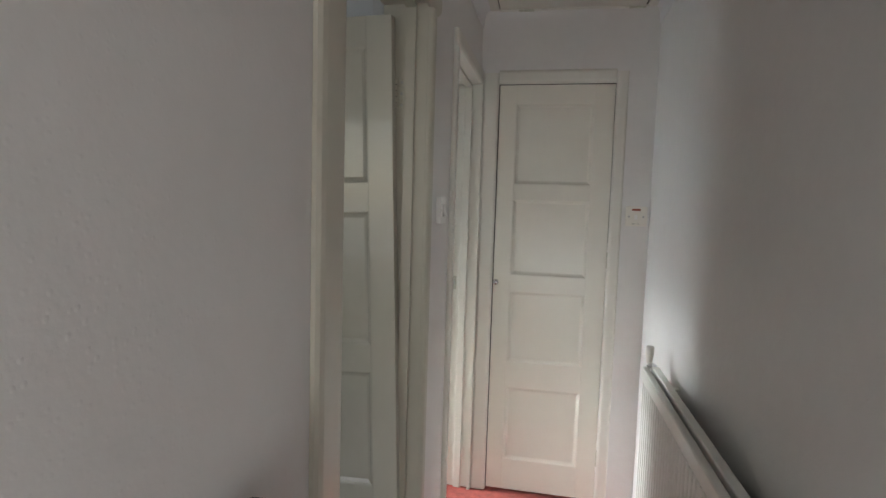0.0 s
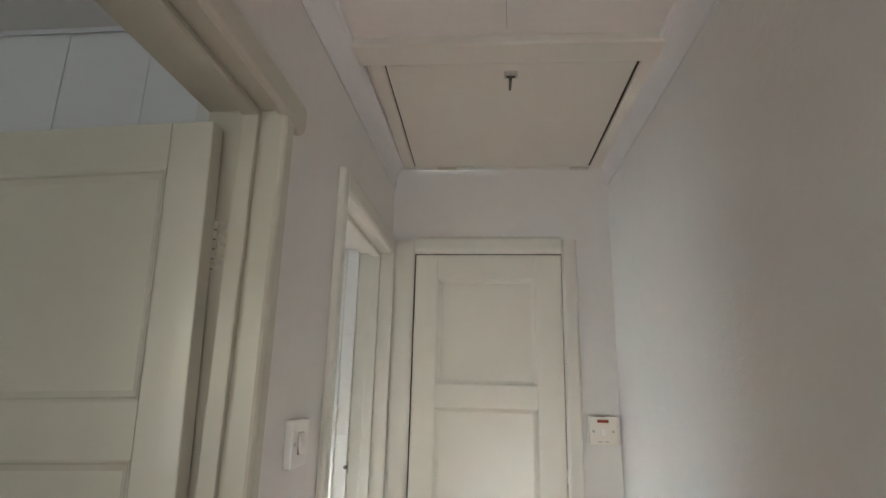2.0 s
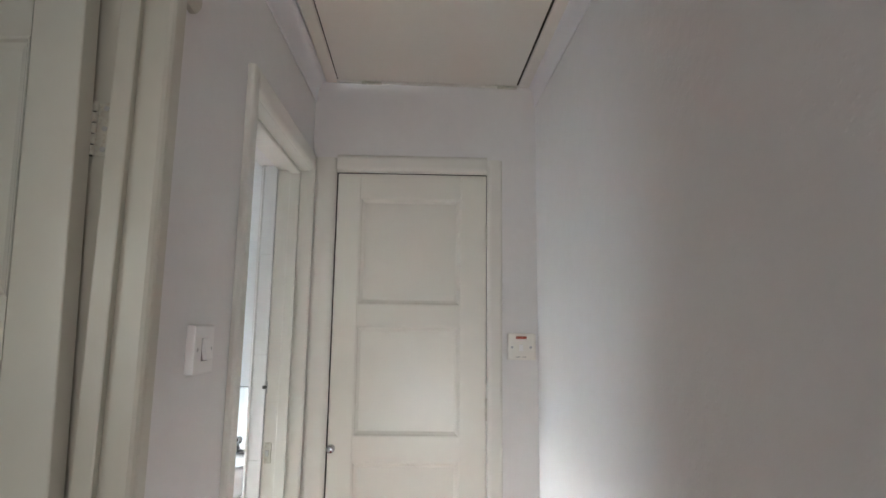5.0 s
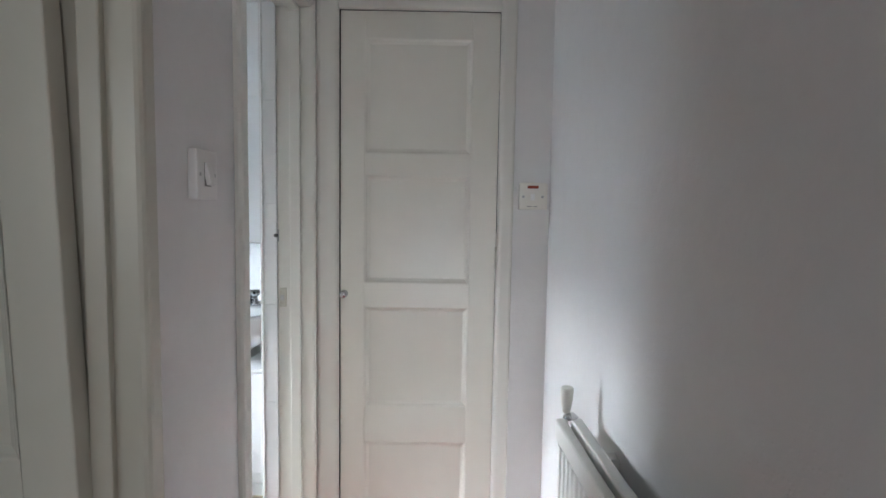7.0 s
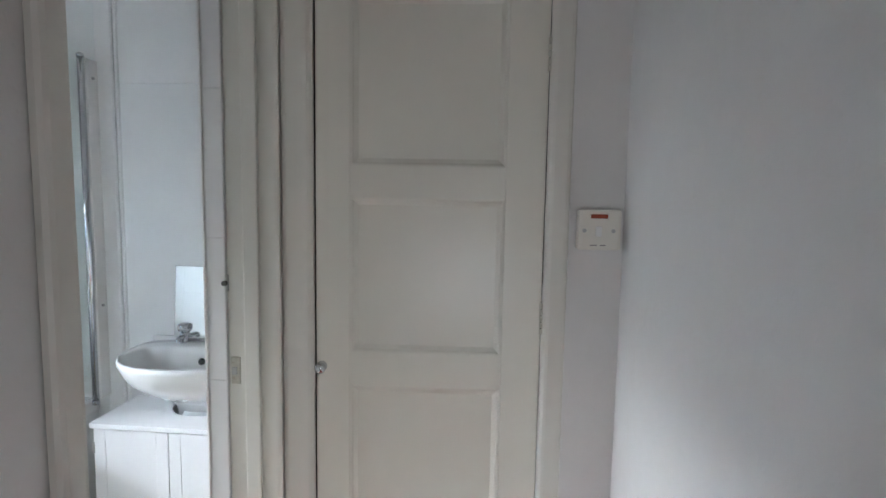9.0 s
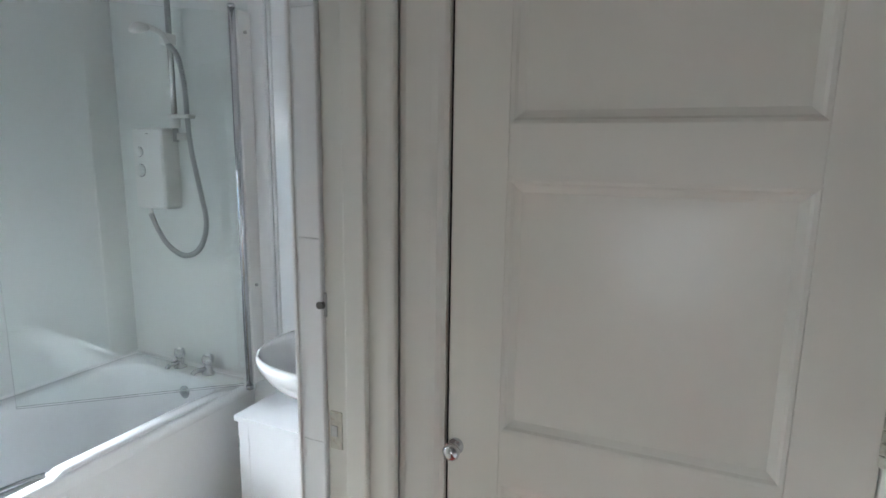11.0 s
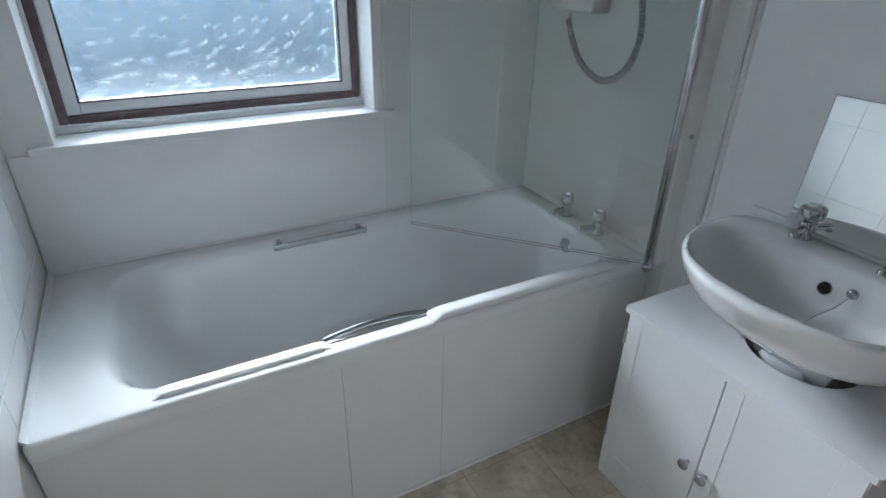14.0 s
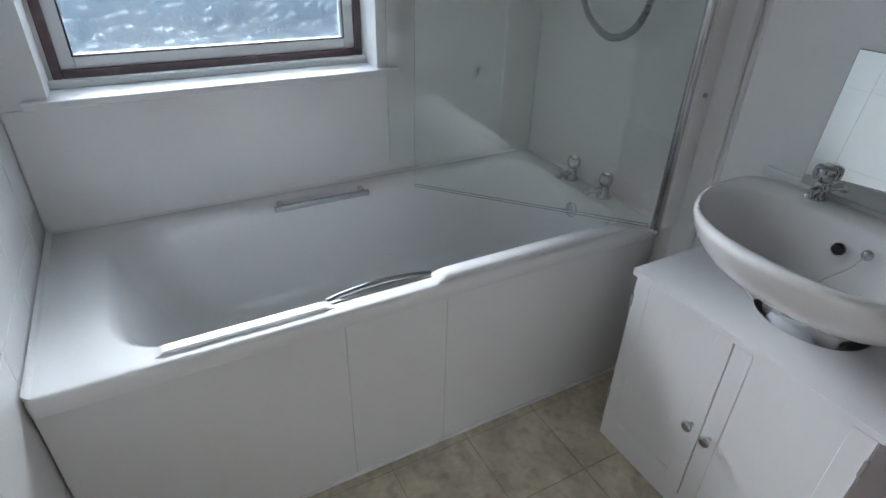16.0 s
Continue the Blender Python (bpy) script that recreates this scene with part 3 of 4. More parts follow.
# ---- switches ----
def rocker_switch(m):
    s = empty("light_switch", m, label="white plastic single rocker light switch on the wall", category="light switch")
    part("plate", box(0, 0.086, -0.016, 0, 0, 0.086, bevel=0.003, seg=2), PLASTIC, s)
    rk = bmesh.new()
    add_box(rk, 0.031, 0.055, -0.0235, -0.015, 0.024, 0.062, bevel=0.0012)
    bmesh.ops.rotate(rk, verts=rk.verts, cent=(0.043, -0.016, 0.043), matrix=Matrix.Rotation(radians(-12), 3, 'X'))
    part("rocker", rk, PLASTIC, s)
    # thin grey plate drawn as the rocker's shadow on the switch
    part("rocker_shade", box(0.0298, 0.0562, -0.0163, -0.0158, 0.0228, 0.0632), INK, s, "dark outline for the shadow round the rocker")
    for x in (0.013, 0.073):
        part("screw", cyl((x, -0.0165, 0.043), (x, -0.015, 0.043), 0.0036, seg=10), STEEL, s)
    return s


rocker_switch(pose(XL, 1.684, 1.346, 0, 0, 90))

fs = empty("fused_switch", pose(0.617, YC, 1.333), label="cream plastic heater switch with red neon on a surface box", category="switch")
part("back_box", box(0.002, 0.094, -0.03, 0, 0.0, 0.086, bevel=0.002), PLASTIC_AGED, fs)
part("plate", box(0, 0.088, -0.040, -0.0305, 0, 0.088, bevel=0.003, seg=2), PLASTIC_AGED, fs)
part("neon", box(0.026, 0.062, -0.0425, -0.039, 0.069, 0.078, bevel=0.001), NEON, fs, "red neon indicator")
part("rocker", box(0.037, 0.050, -0.044, -0.039, 0.03, 0.052, bevel=0.001), PLASTIC, fs)
part("rocker_surround", box(0.034, 0.053, -0.0412, -0.039, 0.026, 0.056), PLASTIC_AGED, fs)
for x in (0.013, 0.075):
    part("screw", cyl((x, -0.0415, 0.042), (x, -0.039, 0.042), 0.0045, seg=10), STEEL, fs)
part("print", box(0.026, 0.041, -0.0405, -0.039, 0.0095, 0.0115), INK, fs)
part("print", box(0.047, 0.060, -0.0405, -0.039, 0.0095, 0.0115), INK, fs)

# ---- radiator on the right wall ----
rad = empty("radiator", R_TURN @ pose(0.022, 0.01, 0.006), label="white enamelled double panel radiator with thermostatic valve", category="radiator")
RY0, RY1, RZ0, RZ1 = -1.66, -0.60, 0.17, 0.845
bm = bmesh.new()
n = 30
for i in range(n):
    y0 = RY0 + 0.03 + (RY1 - RY0 - 0.06) * i / n
    y1 = RY0 + 0.03 + (RY1 - RY0 - 0.06) * (i + 1) / n
    g = (y1 - y0) * 0.3
    prof = [(y0, 0), (y0 + g * 0.5, -0.007), (y1 - g * 1.2, -0.007), (y1 - g * 0.7, 0), (y1, 0)]
    for (a, da), (b, db) in zip(prof, prof[1:]):
        v = [bm.verts.new(p) for p in ((-0.118 + da, a, RZ0 + 0.05), (-0.118 + db, b, RZ0 + 0.05), (-0.118 + db, b, RZ1 - 0.045), (-0.118 + da, a, RZ1 - 0.045))]
        bm.faces.new(v)
bmesh.ops.remove_doubles(bm, verts=bm.verts, dist=0.0002)
part("fluted_panel", bm, RAD, rad)
part("front_body", box(-0.117, -0.102, RY0, RY1, RZ0, RZ1 - 0.004, bevel=0.003, seg=2), RAD, rad)
part("top_header", box(-0.124, -0.100, RY0, RY1, RZ1 - 0.048, RZ1, bevel=0.007, seg=3), RAD, rad)
part("bottom_header", box(-0.124, -0.100, RY0, RY1, RZ0, RZ0 + 0.048, bevel=0.007, seg=3), RAD, rad)
part("rear_panel", box(-0.091, -0.064, RY0, RY1 - 0.01, RZ0, RZ1 + 0.004, bevel=0.006, seg=3), RAD, rad)
for y in (RY0 + 0.15, RY1 - 0.15):
    part("bracket", box(-0.066, -0.0225, y, y + 0.03, RZ0 + 0.1, RZ1 - 0.03), RAD, rad)
    part("rear_link", box(-0.104, -0.088, y, y + 0.03, RZ0 + 0.02, RZ0 + 0.05), RAD, rad)
valve = part("valve_head", lathe([(0.009, 0), (0.011, 0.012), (0.014, 0.03), (0.0155, 0.05), (0.015, 0.058), (0.012, 0.061), (0.006, 0.0595)], 22, pose(-0.097, RY1 + 0.004, RZ1 + 0.012)), PLASTIC_AGED, rad, "yellowed plastic valve cap", True)
part("valve_collar", lathe([(0.012, 0), (0.018, 0.002), (0.018, 0.006), (0.008, 0.014)], 18, pose(-0.088, RY1 - 0.004, RZ1 - 0.001)), CHROME, rad, "chrome collar", True)
part("valve_stem", cyl((-0.097, RY1 + 0.004, 0.06), (-0.097, RY1 + 0.004, RZ1 + 0.014), 0.007, seg=12), RAD, rad)
part("feed_pipe", cyl((-0.097, RY1 + 0.004, 0.0), (-0.097, RY1 + 0.004, 0.06), 0.0075, seg=12), CHROME, rad)
part("tail_pipe", cyl((-0.09, RY0 + 0.03, 0.0), (-0.09, RY0 + 0.03, RZ0 + 0.01), 0.0075, seg=12), CHROME, rad)

# ---- newel at the stairhead ----
newel = empty("newel_post", pose(-0.02, 0.535, 0), label="dark-stained wooden newel post beside the wall", category="newel post")
part("shaft", box(-0.033, 0.033, -0.033, 0.033, 0, 0.995, bevel=0.006), WOOD_DARK, newel)
part("cap", loft([rounded(-a, a, -a, a, a * 0.35, z, 4) for a, z in ((0.032, 0.99), (0.044, 1.0), (0.046, 1.015), (0.043, 1.03), (0.03, 1.042))]), WOOD_DARK, newel, smooth=True)

# ---- side room shell ----
SRX = -2.4
wall("wall_side_room_north", [(SRX, XI, 1.665, 1.78, 0, CEILING)], WALL, "side room wall behind the tiles")
wall("wall_side_room_west", [(SRX - 0.1, SRX, -0.9, 1.78, 0, CEILING)], WALL)
wall("wall_side_room_south", [(SRX, -1.65, -1.0, -0.9, 0, CEILING), (-0.75, XI, -1.0, -0.9, 0, CEILING), (-1.65, -0.75, -1.0, -0.9, 0, 1.0), (-1.65, -0.75, -1.0, -0.9, 2.0, CEILING)], WALL)
tagged(finish(box(SRX - 0.1, XI, -1.0, 1.78, -0.12, 0), "floor_side_room", VINYL_JOINT), "side room floor", "floor", kind="structure")
tagged(finish(box(SRX - 0.1, XI, -1.0, 1.78, 2.26, 2.4), "ceiling_side_room", CEIL), "side room ceiling", "ceiling", kind="structure")
tagged(finish(extrude([(0, 0), (0, -0.006), (0.012, -0.012), (0.012, 0)], (SRX, 1.658, 2.258), (0, -1, 0), (0, 0, 1), (1, 0, 0), -SRX + XI), "trim_side_room_bead", COVE), "white bead between tiles and ceiling", "trim", kind="structure")

# ---- bathroom structure ----
WX, TY, NY = -1.875, 3.51, 1.895         # window wall, tap wall, near wall (in the bathroom's own square)
WY0, WY1, WZ0, WZ1 = 1.995, 2.885, 0.938, 1.775
BC = 2.3
wall("wall_bathroom_west", [
    (WX - 0.25, WX, 1.7, WY0, 0, BC), (WX - 0.25, WX, WY1, TY + 0.1, 0, BC), (WX - 0.25, WX, WY0, WY1, 0, WZ0 - 0.012), (WX - 0.25, WX, WY0, WY1, WZ1, BC)],
    BATHW, "white painted bathroom wall with a deep window reveal", MB)
wall("wall_bathroom_north", [(WX, XI + 0.02, TY, TY + 0.1, 0, BC)], BATHW, "white bathroom wall behind the basin", MB)
wall("wall_bathroom_south", [(WX, XI + 0.0, NY - 0.09, NY - 0.008, 0, BC)], BATHW, "bathroom wall behind the white tiles", MB)
tagged(finish(box(WX - 0.1, XI + 0.03, 1.7, TY + 0.1, -0.1, -0.004), "floor_bathroom", VINYL_JOINT, m=MB), "beige stone-look bathroom floor", "floor", kind="structure")
tagged(finish(box(WX - 0.2, XI + 0.03, 1.7, TY + 0.1, BC, BC + 0.1), "ceiling_bathroom", CEIL, m=MB), "white bathroom ceiling", "ceiling", kind="structure")

# ---- window ----
win = empty("window_1", MB, label="white metal window in brown timber frame, patterned lower pane", category="window", kind="structure")
FX = WX - 0.125
oy0, oy1, oz0, oz1 = 2.012, 2.876, 0.955, 1.755


def ring_frame(y0, y1, z0, z1, w, x0, x1, bev):
    bm = bmesh.new()
    add_box(bm, x0, x1, y0, y0 + w, z0, z1, bevel=bev)
    add_box(bm, x0, x1, y1 - w, y1, z0, z1, bevel=bev)
    add_box(bm, x0 + 0.0005, x1 - 0.0005, y0 + w, y1 - w, z0, z0 + w, bevel=bev)
    add_box(bm, x0 + 0.0005, x1 - 0.0005, y0 + w, y1 - w, z1 - w, z1, bevel=bev)
    return bm


part("timber_frame", ring_frame(oy0, oy1, oz0, oz1, 0.024, FX - 0.06, FX + 0.012, 0.003), BROWN, win, "flaking brown timber subframe")
part("window_frame", ring_frame(oy0 + 0.022, oy1 - 0.022, oz0 + 0.02, oz1 - 0.02, 0.036, FX - 0.045, FX + 0.002, 0.003), ALU, win)
iy0, iy1 = oy0 + 0.058, oy1 - 0.058
part("transom", box(FX - 0.043, FX + 0.004, iy0, iy1, 1.443, 1.474, bevel=0.003), ALU, win)
part("transom_gasket", box(FX - 0.04, FX + 0.0015, iy0 - 0.02, iy1 + 0.02, 1.474, 1.480), BLACK, win)
vent = part("top_vent", ring_frame(iy0 - 0.004, iy1 + 0.004, 1.480, 1.702, 0.036, FX - 0.04, FX + 0.009, 0.003), ALU, win, "top-hung vent sash")
part("pane", box(FX - 0.024, FX - 0.02, iy0 + 0.028, iy1 - 0.028, 1.512, 1.672), CLEAR, win, "clear glass pane").visible_shadow = False
part("pane", box(FX - 0.024, FX - 0.02, iy0 - 0.004, iy1 + 0.004, oz0 + 0.052, 1.446), PATTERN, win, "flower-patterned obscured glass pane").visible_shadow = False
part("gasket", ring_frame(iy0 - 0.002, iy1 + 0.002, oz0 + 0.054, 1.445, 0.0045, FX - 0.019, FX + 0.0035, 0), BLACK, win)
part("gasket", ring_frame(iy0 + 0.030, iy1 - 0.030, 1.514, 1.668, 0.003, FX - 0.019, FX + 0.0, 0), BLACK, win)
for y, turn in ((2.255, 4), (2.642, -24)):
    h = part("casement_handle", box(FX + 0.008, FX + 0.017, y - 0.03, y + 0.03, 1.494, 1.507, bevel=0.002), DARKMETAL, win, "dull grey casement handle")
    part("plate", box(FX + 0.008, FX + 0.016, y - 0.018, y + 0.018, 1.478, 1.496, bevel=0.002), DARKMETAL, h)
    part("boss", cyl((FX + 0.012, y, 1.505), (FX + 0.034, y, 1.508), 0.009, 0.008, 14), DARKMETAL, h)
    lever = box(FX + 0.024, FX + 0.032, -0.004, 0.085, -0.004, 0.004, bevel=0.002)
    bmesh.ops.rotate(lever, verts=lever.verts, cent=(0, 0, 0), matrix=Matrix.Rotation(radians(180 - turn if turn > 0 else -turn), 3, 'X'))
    bmesh.ops.translate(lever, verts=lever.verts, vec=(0, y, 1.509))
    part("lever", lever, DARKMETAL, h)
# sill: inner board, the step against the frame, and the tiled ledge
part("sill_board", box(FX + 0.012, WX + 0.03, WY0 - 0.0, WY1 + 0.0, WZ0 - 0.012, WZ0, bevel=0.004, seg=2), TILE, win, "white glossy window sill")
part("sill_nosing", box(WX + 0.001, WX + 0.03, WY0 - 0.05, WY1 + 0.06, WZ0 - 0.022, WZ0 - 0.0005, bevel=0.005, seg=2), TILE, win)
part("sill_step", box(FX + 0.012, FX + 0.04, WY0 + 0.004, WY1 - 0.004, WZ0, WZ0 + 0.019, bevel=0.003, seg=2), ALU, win)
rev = bmesh.new()
add_box(rev, FX + 0.006, WX + 0.004, WY0 - 0.012, WY0 + 0.006, WZ0, WZ1)
add_box(rev, FX + 0.006, WX + 0.004, WY1 - 0.006, WY1 + 0.012, WZ0, WZ1)
add_box(rev, FX + 0.006, WX + 0.004, WY0 - 0.012, WY1 + 0.012, WZ1 - 0.006, WZ1 + 0.012)
part("reveal_lining", rev, BATHW, win)
fill = bmesh.new()
add_box(fill, FX - 0.058, FX + 0.0055, WY0 - 0.012, oy0 + 0.0025, oz0 - 0.02, oz1 + 0.03)
add_box(fill, FX - 0.058, FX + 0.0055, oy1 - 0.0025, WY1 + 0.012, oz0 - 0.02, oz1 + 0.03)
add_box(fill, FX - 0.057, FX + 0.0050, oy0, oy1, oz1 - 0.0025, oz1 + 0.03)
part("plaster_fillet", fill, BATHW, win)

# ---- outside ----
tagged(finish(box(-300, 300, -300, 300, -0.4, -0.125), "ground", GROUND), "pale concrete paving outside the window", "ground", kind="structure")

fence = empty("garden_fence", pose(-9.0, 0, -0.125), label="grey weathered board fence across the garden", category="fence")
for i in range(60):
    y = -6.0 + i * 0.3
    part("board", box(0, 0.02, y, y + 0.285, 0, 1.55 + 0.03 * math.sin(i * 2.3), bevel=0.003), FENCE, fence)


# ---- shower panels and trims ----
def slab(name, b, mat, label, category, bevel=0.0015, kind="structure"):
    return tagged(finish(box(*b, bevel=bevel), name, mat, m=MB), label, category, kind=kind)


slab("trim_shower_panel_west", (WX, WX + 0.005, WY1 + 0.028, TY - 0.007, 0.585, BC), ACRYL, "glossy off-white waterproof shower wall panel", "wall panel", 0.0004)
slab("trim_shower_panel_north", (WX + 0.007, -1.137, TY - 0.007, TY - 0.001, 0.585, BC), ACRYL, "glossy off-white waterproof shower wall panel", "wall panel")
slab("trim_boxing", (-1.135, -1.062, TY - 0.020, TY, 0.0, BC), BATHW, "white vertical pipe boxing strip", "trim", 0.006)
slab("trim_boxing_bead", (-1.062, -1.046, TY - 0.009, TY, 0.0, BC), BATHW, "white bead beside the boxing", "trim", 0.004)

# ---- bath ----
bath = empty("bathtub", MB, label="white acrylic bathtub with chrome grips and plain panel", category="bathtub")
BX0, BX1, BY0, BY1, BZ = WX, -1.178, NY, TY - 0.007, 0.58
tub = loft([
    rounded(BX0, BX1 - 0.004, BY0, BY1, 0.012, BZ - 0.045),
    rounded(BX0, BX1, BY0, BY1, 0.014, BZ - 0.03),
    rounded(BX0, BX1, BY0, BY1, 0.016, BZ - 0.010),
    rounded(BX0 + 0.003, BX1 - 0.004, BY0 + 0.003, BY1 - 0.003, 0.018, BZ - 0.002),
    rounded(BX0 + 0.008, BX1 - 0.012, BY0 + 0.008, BY1 - 0.008, 0.02, BZ),
    rounded(BX0 + 0.055, BX1 - 0.055, BY0 + 0.135, BY1 - 0.075, (0.12, 0.12, 0.13, 0.13), BZ),
    rounded(BX0 + 0.062, BX1 - 0.062, BY0 + 0.145, BY1 - 0.082, (0.12, 0.12, 0.13, 0.13), BZ - 0.006),
    rounded(BX0 + 0.070, BX1 - 0.070, BY0 + 0.16, BY1 - 0.088, (0.12, 0.12, 0.135, 0.135), BZ - 0.03),
    rounded(BX0 + 0.085, BX1 - 0.085, BY0 + 0.21, BY1 - 0.105, (0.13, 0.13, 0.15, 0.15), BZ - 0.15),
    rounded(BX0 + 0.105, BX1 - 0.105, BY0 + 0.30, BY1 - 0.13, (0.12, 0.12, 0.15, 0.15), BZ - 0.31),
    rounded(BX0 + 0.135, BX1 - 0.135, BY0 + 0.37, BY1 - 0.19, (0.10, 0.10, 0.12, 0.12), BZ - 0.365),
    rounded(BX0 + 0.20, BX1 - 0.20, BY0 + 0.46, BY1 - 0.27, (0.06, 0.06, 0.08, 0.08), BZ - 0.38)], cap_start=False)
part("tub", tub, ENAMEL, bath, smooth=True)
# front panel boards with fine joints
for a, b in ((BY0 + 0.002, 2.5045), (2.5053, 2.7765), (2.7771, BY1 - 0.002)):
    part("panel", box(-1.199, -1.192, a, b, 0.008, BZ - 0.036, bevel=0.001), ENAMEL, bath, "plain white bath panel")
part("panel_seal", box(-1.199, -1.184, BY0, BY1 - 0.02, 0.0, 0.008, bevel=0.003), SEAL, bath)
BEAD = [(0, 0), (0.013, 0), (0.008, 0.003), (0.003, 0.008), (0, 0.013)]
part("bath_seal", extrude(BEAD, (BX0 + 0.002, BY0 + 0.002, BZ - 0.001), (1, 0, 0), (0, 0, 1), (0, 1, 0), BY1 - BY0 - 0.004), SEAL, bath, "white silicone bead")
part("bath_seal", extrude(BEAD, (BX0 + 0.002, BY1 - 0.001, BZ - 0.001), (0, -1, 0), (0, 0, 1), (1, 0, 0), BX1 - BX0 - 0.012), SEAL, bath, "white silicone bead")
part("bath_seal", extrude(BEAD, (BX0 + 0.002, BY0 + 0.001, BZ - 0.001), (0, 1, 0), (0, 0, 1), (1, 0, 0), BX1 - BX0 - 0.012), SEAL, bath, "white silicone bead")
# raised lip strips and grips on the front rim
def rim_roll(y0, y1, x0, x1, h, end0, end1):
    """A raised stretch of the rim with rounded edges, running out at both ends."""
    rings = []
    for y, k in ((y0, 0.05), (y0 + end0 * 0.4, 0.35), (y0 + end0 * 0.8, 0.9), (y0 + end0, 1.0), (y1 - end1, 1.0), (y1 - end1 * 0.8, 0.9), (y1 - end1 * 0.4, 0.35), (y1, 0.05)):
        top, e = BZ + h * k, 0.30 * h * k
        rings.append([Vector(p) for p in ((x0, y, BZ - 0.004), (x0 + e * 0.4, y, top - e), (x0 + e * 1.6, y, top), (x1 - e * 2.2, y, top), (x1 - e * 0.5, y, top - e), (x1, y, BZ - 0.004))])
    return loft(rings)


part("rim_lip", rim_roll(2.115, 2.492, BX1 - 0.058, BX1 - 0.026, 0.008, 0.02, 0.03), ENAMEL, bath)
part("rim_lip", rim_roll(2.745, 3.42, BX1 - 0.060, BX1 - 0.012, 0.012, 0.035, 0.2), ENAMEL, bath, smooth=True)
grip_pts = [(BX1 - 0.062, 2.48, BZ - 0.004), (BX1 - 0.064, 2.53, BZ + 0.004), (BX1 - 0.068, 2.615, BZ + 0.008), (BX1 - 0.064, 2.70, BZ + 0.004), (BX1 - 0.062, 2.75, BZ - 0.004)]
part("grip", tube(grip_pts, 0.0095, 12), CHROME, bath, "curved chrome grip handle", True)
# dull grey slab on the rim, coloured as the shaded hollow under the grip
part("grip_recess_shade", box(BX1 - 0.066, BX1 - 0.044, 2.485, 2.745, BZ - 0.004, BZ + 0.0025, bevel=0.002), STEEL, bath)
gy0, gy1, gx = 2.49, 2.80, WX + 0.084
part("grip", box(gx - 0.002, gx + 0.012, gy0, gy1, BZ - 0.027, BZ - 0.007, bevel=0.005, seg=3), CHROME, bath, "straight chrome grip handle", True)
for y in (gy0 + 0.012, gy1 - 0.03):
    part("grip_foot", box(gx - 0.03, gx - 0.002, y, y + 0.018, BZ - 0.022, BZ - 0.004, bevel=0.003), CHROME, bath)
part("overflow", lathe([(0.026, 0), (0.026, 0.004), (0.02, 0.008), (0.006, 0.009)], 24, pose(-1.475, BY1 - 0.092, 0.507, 84, 0, 0)), CHROME, bath, "chrome overflow rose", True)
part("waste", lathe([(0.03, 0), (0.03, 0.003), (0.02, 0.004)], 24, pose(-1.52, 3.1, BZ - 0.379)), CHROME, bath, "chrome waste", True)


def bath_tap(x, y, z, s=1.0, turn=0.0, name="bath_tap", label="chrome pillar tap with clear handle on the bath"):
    t = empty(name, MB @ pose(x, y, z, 0, 0, turn), label=label, category="tap", group="taps")
    part("body", lathe([(0.025 * s, 0), (0.025 * s, 0.005 * s), (0.017 * s, 0.010 * s), (0.015 * s, 0.035 * s), (0.012 * s, 0.045 * s)], 22), CHROME, t, smooth=True)
    part("spout", tube([(0, 0, 0.024 * s), (0, -0.028 * s, 0.026 * s), (0, -0.054 * s, 0.029 * s), (0, -0.066 * s, 0.026 * s), (0, -0.070 * s, 0.018 * s)], 0.0100 * s, 12), CHROME, t, smooth=True)
    rings = []
    for r, h in ((0.014, 0.043), (0.021, 0.047), (0.024, 0.058), (0.023, 0.072), (0.019, 0.078), (0.012, 0.079)):
        rings.append([Vector((r * s * (1 + 0.07 * math.cos(4 * a)) * math.cos(a), r * s * (1 + 0.07 * math.cos(4 * a)) * math.sin(a), h * s)) for a in [2 * math.pi * k / 32 for k in range(32)]])
    hh = part("handle", loft(rings), CHROME, t, "faceted chrome handle", True)
    part("indicator", cyl((0, 0, 0.079 * s), (0, 0, 0.081 * s), 0.008 * s, seg=14), PLASTIC, hh)
    return t


bath_tap(-1.555, TY - 0.048, BZ, 1.0, 8)
bath_tap(-1.395, TY - 0.048, BZ, 1.0, -8)

# ---- folding bath screen ----
scr = empty("bath_screen", MB, label="frameless glass bath screen on a chrome post, swung inwards", category="bath screen")
PXs, PYs = -1.142, 3.425
part("post", cyl((PXs, PYs, 0.592), (PXs, PYs, 1.945), 0.0125, seg=20), CHROME, scr, "polished chrome post", True)
part("post_cap", lathe([(0.014, 0), (0.014, 0.008), (0.010, 0.013)], 18, pose(PXs, PYs, 1.944)), CHROME, scr, smooth=True)
part("post_foot", lathe([(0.0145, 0), (0.0145, 0.014), (0.013, 0.016)], 18, pose(PXs, PYs, BZ + 0.0005)), CHROME, scr, smooth=True)
part("wall_profile", box(PXs + 0.004, PXs + 0.018, PYs + 0.008, TY - 0.018, 0.6, 1.94, bevel=0.002), PLASTIC, scr, "white wall channel")
for z in (0.98, 1.87):
    part("screw_cover", cyl((PXs + 0.016, 3.462, z), (PXs + 0.024, 3.462, z), 0.006, seg=12), STEEL, scr)
gdir = Vector((-1.696 - PXs, 2.922 - PYs, 0)).normalized()
gm = Matrix.Translation((PXs, PYs, 0)) @ Matrix.Rotation(math.atan2(gdir.y, gdir.x), 4, 'Z')
gl = part("glass", box(0.008, 0.745, -0.002, 0.002, 0.606, 1.93, bevel=0.0006, m=gm), SCREEN_GLASS, scr, "clear tempered glass sheet")
gl.visible_shadow = False
